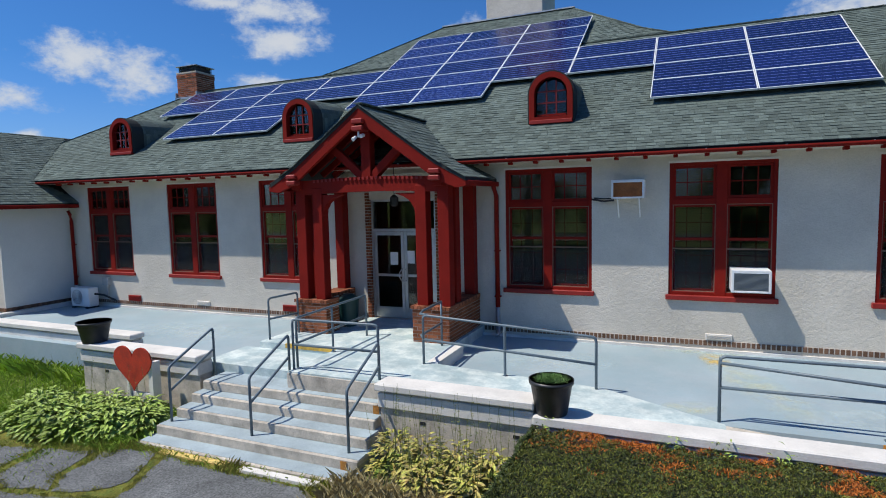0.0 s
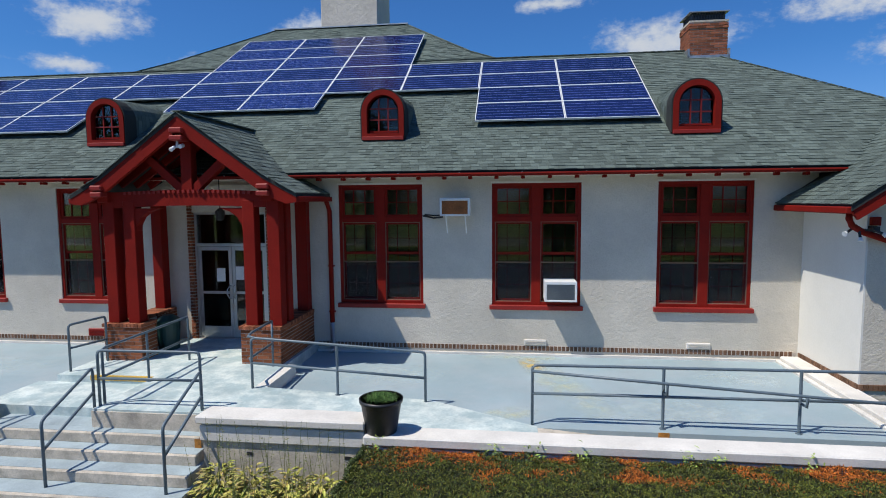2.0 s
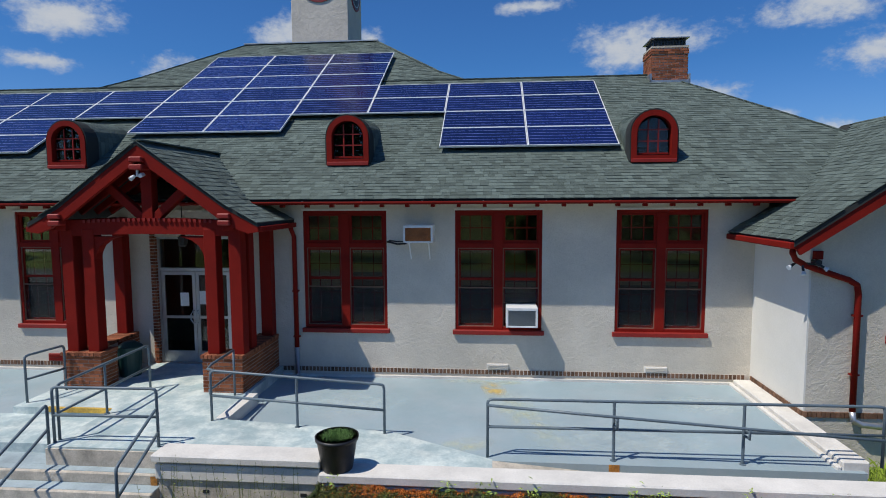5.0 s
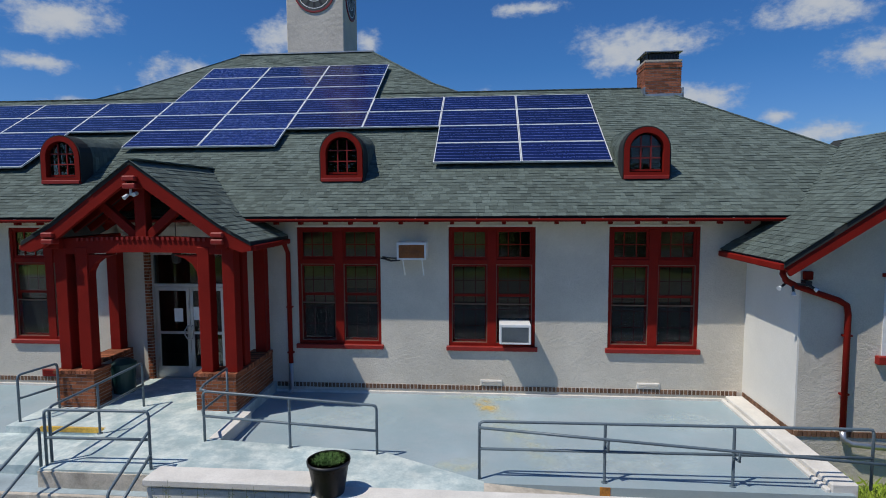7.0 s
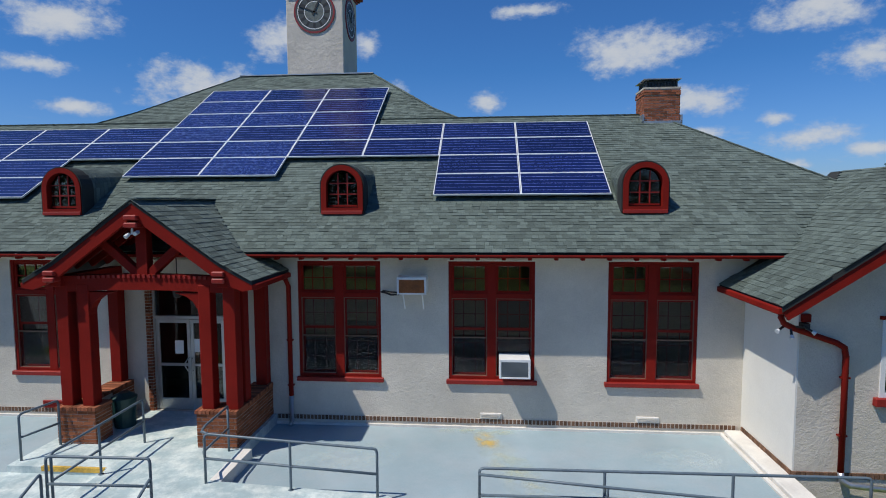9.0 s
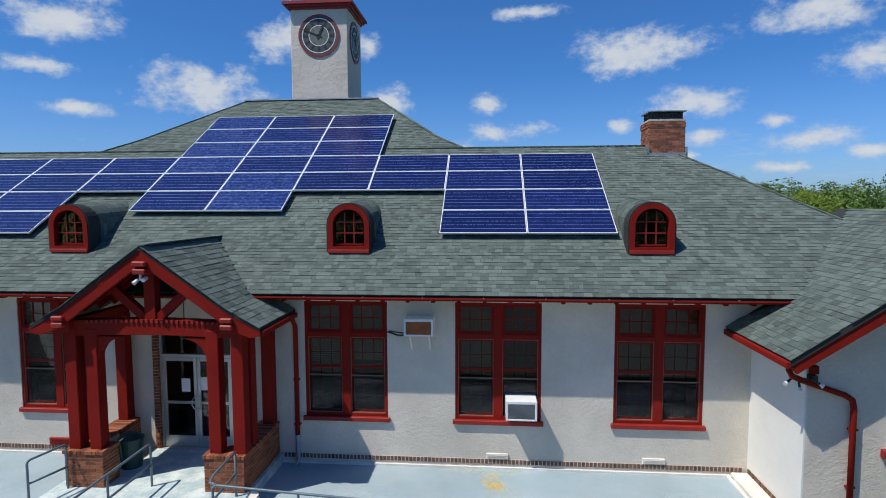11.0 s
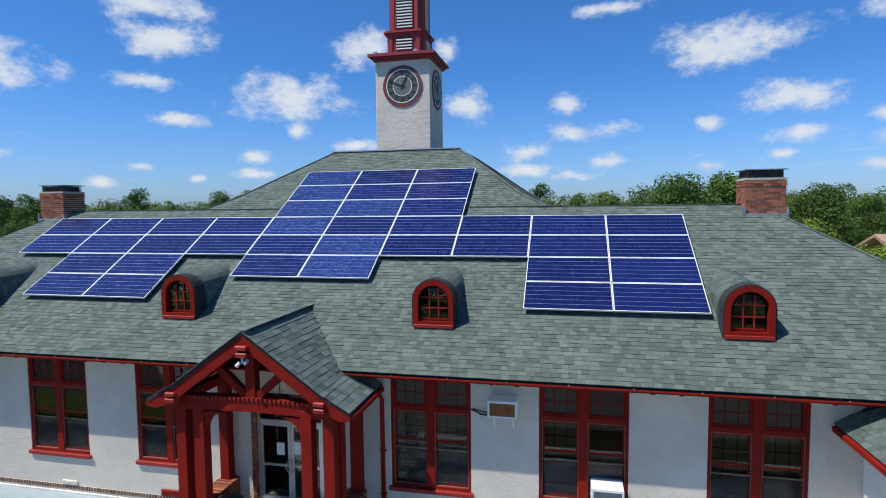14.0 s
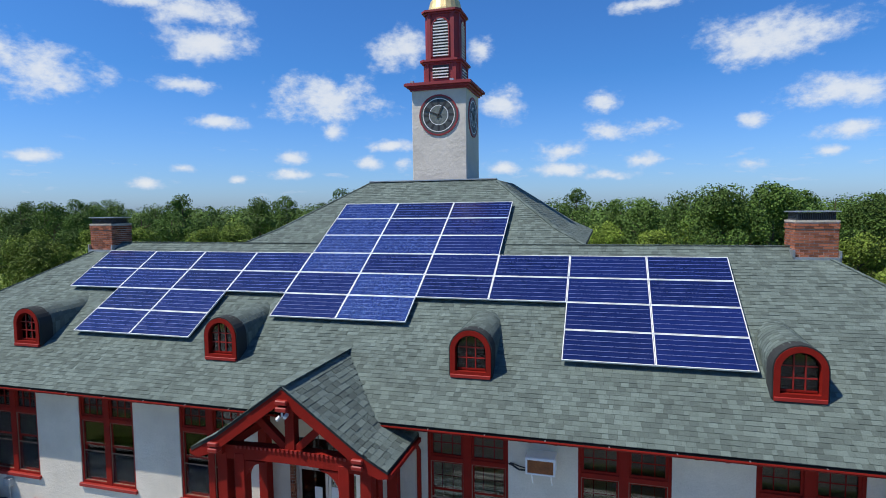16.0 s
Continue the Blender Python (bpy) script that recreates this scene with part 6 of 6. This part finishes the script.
HEDGE = mat("yew_leaf", (0.045, 0.068, 0.011), 0.7, grain=(10, 0.2), stain=(2.0, 0.3), bump=0, island_tint=0.6)
HEDGE_TOP = mat("yew_leaf_bright", (0.112, 0.122, 0.013), 0.7, grain=(10, 0.2), stain=(2.0, 0.3), bump=0, island_tint=0.5)
HEDGE_DEAD = mat("yew_leaf_burnt", (0.46, 0.13, 0.016), 0.8, grain=(10, 0.2), stain=(3.0, 0.3), bump=0, island_tint=0.45)
def hedge():
    x0, x1, y0, y1, top = 1.74, 11.4, 5.35, 7.33, 0.78
    hd = thing("hedge", "clipped dark green hedge with orange burnt tips", "hedge", (6, 6.2, 0))
    # added near-black box paints the deep shade seen between the leaves
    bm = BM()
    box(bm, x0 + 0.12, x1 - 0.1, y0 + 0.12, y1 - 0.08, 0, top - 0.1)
    part("core", bm, mat("hedge_shade_core", (0.02, 0.024, 0.008), 1.0), hd)
    rng = random.Random(31)
    kinds = {"g": BM(), "t": BM(), "d": BM()}
    def surf():
        u = rng.random()
        if u < 0.70:
            x, y = rng.uniform(x0, x1), rng.uniform(y0, y1)
            e = min(x - x0, y - y0, y1 - y)
            z = top + 0.06 * noise.noise(Vector((x * 1.5, y * 1.5, 0))) + 0.05 * noise.noise(Vector((x * 6, y * 6, 3))) - 0.10 * max(0, 1 - e / 0.15) ** 2
            return Vector((x, y, z - 0.03 * rng.random())), Vector((0, 0, 1)), "top"
        if u < 0.90:
            x, z = rng.uniform(x0, x1), rng.uniform(0.05, top)
            return Vector((x, y0 + 0.05 * noise.noise(Vector((x * 3, z * 3, 7))) + 0.04 * rng.random(), z)), Vector((0, -1, 0.2)), "side"
        y, z = rng.uniform(y0, y1), rng.uniform(0.05, top)
        return Vector((x0 + 0.05 * noise.noise(Vector((y * 3, z * 3, 9))) + 0.04 * rng.random(), y, z)), Vector((-1, 0, 0.2)), "side"
    for _ in range(150000):
        p, out, where = surf()
        key = "g"
        if where == "top":
            b = noise.noise(Vector((p.x * 2.2, p.y * 2.6, 5))) + 0.85 * (p.y - 6.78)
            key = "d" if b + rng.gauss(0, 0.16) > 0.30 else ("t" if rng.random() < 0.6 else "g")
        d = (out + Vector((rng.gauss(0, 1.3), rng.gauss(0, 1.3), rng.gauss(0, 0.7)))).normalized()
        s = d.cross(Vector((rng.gauss(0, 1), rng.gauss(0, 1), rng.gauss(0, 1)))).normalized()
        L, w = rng.uniform(0.022, 0.046), rng.uniform(0.003, 0.007)
        b_ = kinds[key]
        b_.faces.new([b_.verts.new(q) for q in (p - d * 0.01, p + d * L * 0.5 + s * w, p + d * L, p + d * L * 0.5 - s * w)])
    part("foliage", kinds["g"], HEDGE, hd, "dark green leaves", kind="stuff")
    part("bright_foliage", kinds["t"], HEDGE_TOP, hd, "fresh green tips", kind="stuff")
    part("burnt_foliage", kinds["d"], HEDGE_DEAD, hd, "orange burnt tips", kind="stuff")
hedge()
rng = random.Random(77)
for x in (1.95, 3.5, 4.05, 4.6, 5.9, 6.25, 7.3, 8.4):
    t = thing("weed_shoot", "green weed shoot growing out of the hedge", "weed", (x, 7.2, 0.65), "weed shoots")
    bm = BM()
    for _ in range(26):
        p = Vector((x + rng.gauss(0, 0.07), 7.22 + rng.gauss(0, 0.03), 0.68 + rng.random() * rng.uniform(0.1, 0.32)))
        big_leaf(bm, p, (rng.gauss(0, 1), rng.gauss(0, 1), 0.9), 0.08, 0.02)
    part("foliage", bm, HOSTA, t, kind="stuff")


# ---- trees and distance ----
def crown_mesh(seed, spread, tall, material, lobe_count=34, leaves=130, leaf=0.21):
    rng = random.Random(seed)
    verts, faces = [], []
    lobes = []
    for _ in range(lobe_count):
        a, r = rng.uniform(0, 6.283), math.sqrt(rng.random())
        h = rng.uniform(0.10, 0.95)
        w = math.sin(math.pi * min(1, 0.15 + h * 0.85)) ** 0.6
        lobes.append((Vector((math.cos(a) * r * spread * w * 0.75, math.sin(a) * r * spread * w * 0.75, h * tall * 0.93)), rng.uniform(0.16, 0.34) * spread))
    for c, R in lobes:
        for _ in range(leaves):
            n = Vector((rng.gauss(0, 1), rng.gauss(0, 1), rng.gauss(0.25, 0.9))).normalized()
            p = c + n * R * rng.uniform(0.72, 1.12)
            t = n.cross(Vector((rng.gauss(0, 1), rng.gauss(0, 1), rng.gauss(0, 1)))).normalized()
            n2 = (n + Vector((rng.gauss(0, 0.5), rng.gauss(0, 0.5), rng.gauss(0, 0.5)))).normalized()
            u = n2.cross(t).normalized()
            s = leaf * rng.uniform(0.5, 1.1)
            k = len(verts)
            verts += [tuple(p + t * s), tuple(p + u * s * 0.6), tuple(p - t * s), tuple(p - u * s * 0.6 + n * 0.08)]
            faces += [(k, k + 1, k + 2, k + 3)]
    me = bpy.data.meshes.new("crown")
    me.from_pydata(verts, [], faces)
    me.materials.append(material)
    return me


def trunk_mesh(seed, tall):
    rng = random.Random(seed)
    bm = BM()
    tube(bm, [(0, 0, -0.2), (0.05, 0, tall * 0.2), (0.0, 0.1, tall * 0.5), (0.1, 0, tall * 0.8)], [0.32, 0.24, 0.15, 0.04], 8)
    for _ in range(6):
        a, z = rng.uniform(0, 6.283), rng.uniform(0.25, 0.6) * tall
        e = Vector((math.cos(a) * 2.2, math.sin(a) * 2.2, z + 1.6))
        tube(bm, [(0, 0, z), Vector((0, 0, z)).lerp(e, 0.5) + Vector((0, 0, -0.1)), e], [0.11, 0.07, 0.02], 6)
    return mesh_from(bm, "trunk", BARK)


def woods():
    kinds = []
    for i, (spread, tall, m) in enumerate(((4.6, 10.5, LEAF), (4.0, 12.0, LEAF), (5.2, 11.0, LEAF), (4.2, 9.0, LEAF_LIGHT), (3.4, 7.2, LEAF_LIGHT), (5.0, 12.5, LEAF))):
        kinds.append((crown_mesh(100 + i, spread, tall, m), trunk_mesh(200 + i, tall)))
    # fuller crowns for the nearest trees: 6 to 9
    for i, (spread, tall, m) in enumerate(((4.6, 11.5, LEAF), (4.4, 9.5, LEAF_LIGHT), (3.6, 7.4, LEAF_LIGHT), (5.0, 12.2, LEAF))):
        kinds.append((crown_mesh(300 + i, spread, tall, m, 60, 380, 0.15), trunk_mesh(320 + i, tall)))
    rng = random.Random(5)
    firsts = {}
    def plant(x, y, k, s):
        if k in firsts:
            ob = copy_thing(firsts[k], Matrix.Identity(4))
        else:
            ob = thing("tree", ("light green" if k in (3, 4, 7, 8) else "dark green") + " broadleaf tree behind the building", "tree", (0, 0, 0), "trees of the wood")
            part("trunk", kinds[k][1], BARK, ob)
            part("crown", kinds[k][0], LEAF, ob)
            firsts[k] = ob
        ob.matrix_basis = Matrix.Translation((x, y, -0.1)) @ Matrix.Rotation(rng.uniform(0, 6.283), 4, "Z") @ Matrix.Scale(s, 4)
    x = -150
    while x < 190:
        plant(x + rng.uniform(-2, 2), rng.uniform(95, 125), rng.choice((0, 1, 2, 5)), rng.uniform(0.9, 1.18))
        x += rng.uniform(3.4, 5.6)
    x = -120
    while x < 150:
        if not 30 < x < 62:
            plant(x + rng.uniform(-2, 2), rng.uniform(72, 88), rng.choice((0, 2, 3, 3, 5)), rng.uniform(0.72, 0.95))
        x += rng.uniform(4.2, 6.5)
    for x, y, k, s in ((-58, 58, 7, 0.85), (-50, 55, 8, 1.0), (-44, 60, 7, 0.8), (-37, 57, 8, 1.0), (-66, 62, 6, 0.8), (-30, 62, 8, 0.95), (-48, 42, 7, 0.75), (-40, 40, 8, 0.85),
                       (-56, 47, 7, 0.8), (-34, 45, 8, 0.8), (-64, 52, 6, 0.7), (-24, 60, 8, 0.85), (14, 56, 9, 0.92), (9, 66, 8, 0.9), (19, 60, 6, 0.98), (23, 52, 7, 0.75), (4, 70, 7, 0.8),
                       (29, 66, 9, 0.85), (26, 44, 7, 0.62), (21, 40, 8, 0.75), (39, 78, 6, 0.8), (47, 80, 7, 0.9), (-1, 72, 8, 0.85), (31, 42, 8, 0.55)):
        plant(x, y, k, s)
    # along the forecourt, behind the viewer
    x = -90
    while x < 100:
        plant(x, rng.uniform(-21, -16), rng.choice((0, 1, 2, 5)), rng.uniform(0.7, 0.95))
        x += rng.uniform(6, 9)
woods()


def far_woods():
    """The unbroken edge of the wood: many leafy lobes, too many to count."""
    rng = random.Random(63)
    verts, faces = [], []
    for _ in range(1000):
        x, y = rng.uniform(-190, 240), rng.uniform(98, 150)
        top = rng.uniform(5.0, 9.8) + 1.2 * noise.noise(Vector((x * 0.05, 0, 0)))
        c, R = Vector((x, y, top - 2.2)), rng.uniform(2.2, 3.8)
        for _ in range(210):
            n = Vector((rng.gauss(0, 1), rng.gauss(-0.4, 0.9), rng.gauss(0.2, 0.9))).normalized()
            p = c + Vector((n.x * R, n.y * R, n.z * R * (1.0 if n.z > 0 else 2.2))) * rng.uniform(0.8, 1.1)
            t = n.cross(Vector((rng.gauss(0, 1), rng.gauss(0, 1), rng.gauss(0, 1)))).normalized()
            u = (n + Vector((rng.gauss(0, 0.4), rng.gauss(0, 0.4), rng.gauss(0, 0.4)))).normalized().cross(t).normalized()
            s = rng.uniform(0.18, 0.36)
            k = len(verts)
            verts += [tuple(p + t * s), tuple(p + u * s * 0.6), tuple(p - t * s), tuple(p - u * s * 0.6)]
            faces.append((k, k + 1, k + 2, k + 3))
    me = bpy.data.meshes.new("far_woods")
    me.from_pydata(verts, [], faces)
    me.materials.append(LEAF)
    tagged(new("far_woods", me), "dense dark green wood along the horizon", "wood", kind="stuff")
far_woods()
ROAD = mat("road", (0.12, 0.12, 0.12), 0.9, grain=(20, 0.2), stain=(0.3, 0.15), bump=0.2)
whole("forecourt", boxes((-60, 60, -12, 3.6, -0.05, 0.012)), ASPHALT, "grey asphalt forecourt before the building", "pavement", kind="structure")
whole("road", boxes((-200, 200, -34, -26, -0.05, 0.02)), ROAD, "grey asphalt road across the lawn", "road", kind="structure")
whole("road_kerb", boxes((-200, 200, -25.8, -24.3, -0.05, 0.06)), CONCRETE, "pale concrete footway beside the road", "footway", kind="structure")

TAN = mat("tan_roof", (0.34, 0.22, 0.15), 0.9, grain=(10, 0.1), stain=(0.6, 0.15), bump=0.2)
SIDING = mat("pale_siding", (0.6, 0.6, 0.58), 0.8, stain=(0.6, 0.1))
def house(x0, x1, y0, y1, eave, ridge):
    h = thing("far_house", "low pale house with a tan shingled roof", "house", ((x0 + x1) / 2, y0, 0))
    w = part("wall", boxes((x0, x1, y0, y1, 0, eave)), SIDING, h)
    bm = BM()
    m = (y0 + y1) / 2
    prism(bm, [(y0 - 0.6, eave - 0.1), (m, ridge), (y1 + 0.6, eave - 0.1), (y1 + 0.6, eave + 0.12), (m, ridge + 0.25), (y0 - 0.6, eave + 0.12)], "x", x0 - 0.5, x1 + 0.5)
    part("roof", bm, TAN, h)
    x = x0 + 1.5
    while x < x1 - 2:
        wn = part("window", boxes((x, x + 1.2, y0 - 0.04, y0 + 0.02, 1.0, 2.2)), WHITE, h)
        part("pane", boxes((x + 0.08, x + 1.12, y0 - 0.05, y0 - 0.041, 1.08, 2.12)), DARK, wn)
        x += 3.4
house(29.5, 52, 50, 59, 3.4, 5.2)


# ---- single bricks of the porch piers and single shingles of the porch roof ----
def pier_bricks():
    rng = random.Random(9)
    L, H, J = 0.198, 0.056, 0.014
    def brick_mesh(l, along):
        bm = BM()
        if along == "x":
            box(bm, 0, l, -0.009, 0.02, 0, H)
        else:
            box(bm, -0.02, 0.009, 0, l, 0, H)
        return mesh_from(bm, "brick", BRICK)
    cache = {}
    piers = [o for o in scene.objects if o.name.startswith("porch_pier")]
    for pr in piers:
        s = 1 if pr.location.x > CX else -1
        a, b = sorted((CX + s * 1.02, CX + s * 1.80))
        walls = [("x", a, b, 10.22, DECK_Z if s > 0 else PORCH_Z)]
        walls.append(("y", 10.22, WALL - 0.01, b, DECK_Z) if s > 0 else ("y", 10.22, 10.68, b, PORCH_Z))
        if s < 0:
            walls.append(("y", 11.3, WALL - 0.01, CX - 1.42, PORCH_Z))
        for along, lo, hi, at, z0 in walls:
            for k in range(int((1.6 - z0) / (H + J)) + 1):
                z = 1.6 - (k + 1) * (H + J)
                p = lo - (k % 2) * (L + J) / 2
                while p < hi:
                    u, v = max(p, lo), min(p + L, hi)
                    if v - u > 0.035:
                        key = (round(v - u, 2), along)
                        if key not in cache:
                            cache[key] = brick_mesh(key[0], along)
                        ob = new("brick", cache[key])
                        ob.parent = pr
                        ob.matrix_parent_inverse = pr.matrix_basis.inverted()
                        e = rng.uniform(-0.003, 0.003)
                        ob.location = (u, at - e, z) if along == "x" else (at + e, u, z)
                    p += L + J
pier_bricks()


def porch_shingles():
    rng = random.Random(17)
    for s in (1, -1):
        for (a, za), (b, zb), y_top in ((P_TIP, P_KNEE, None), (P_KNEE, P_PEAK, None)):
            v = Vector((-s * (a - b), 0, zb - za))
            vl = v.length
            v.normalize()
            def far(t):
                z = za + (zb - za) * t / vl
                return min(13.25, max(12.0, EAVE_Y + (z - EAVE_Z) / PITCH)) - PF + 0.03
            U = Vector((0, s, 0))
            rngf = (lambda t: (0, far(t))) if s > 0 else (lambda t: (-far(t), 0))
            tabs = list(shingle_tabs(rng, Vector((CX + s * a, PF - 0.03, za + 0.006)), U, v, vl, rngf, 0.145, 0.30, 0.014, 0.012))
            for t in tabs:
                o = t[0]
                me = bpy.data.meshes.new("shingle")
                me.from_pydata([tuple(p - o) for p in t], [], [(0, 1, 3, 2), (4, 5, 1, 0), (4, 0, 2), (5, 3, 1)])
                me.materials.append(SHINGLE_ONE)
                ob = new("shingle", me)
                ob.parent = porch_roof
                ob.location = o
porch_shingles()
bm = BM()
ridge_cap(bm, (CX, PF - 0.02, P_PEAK[1] + 0.01), (CX, 13.2, P_PEAK[1] + 0.01), 0.1)
part("ridge_cap", bm, SHINGLE, porch_roof, kind="stuff")
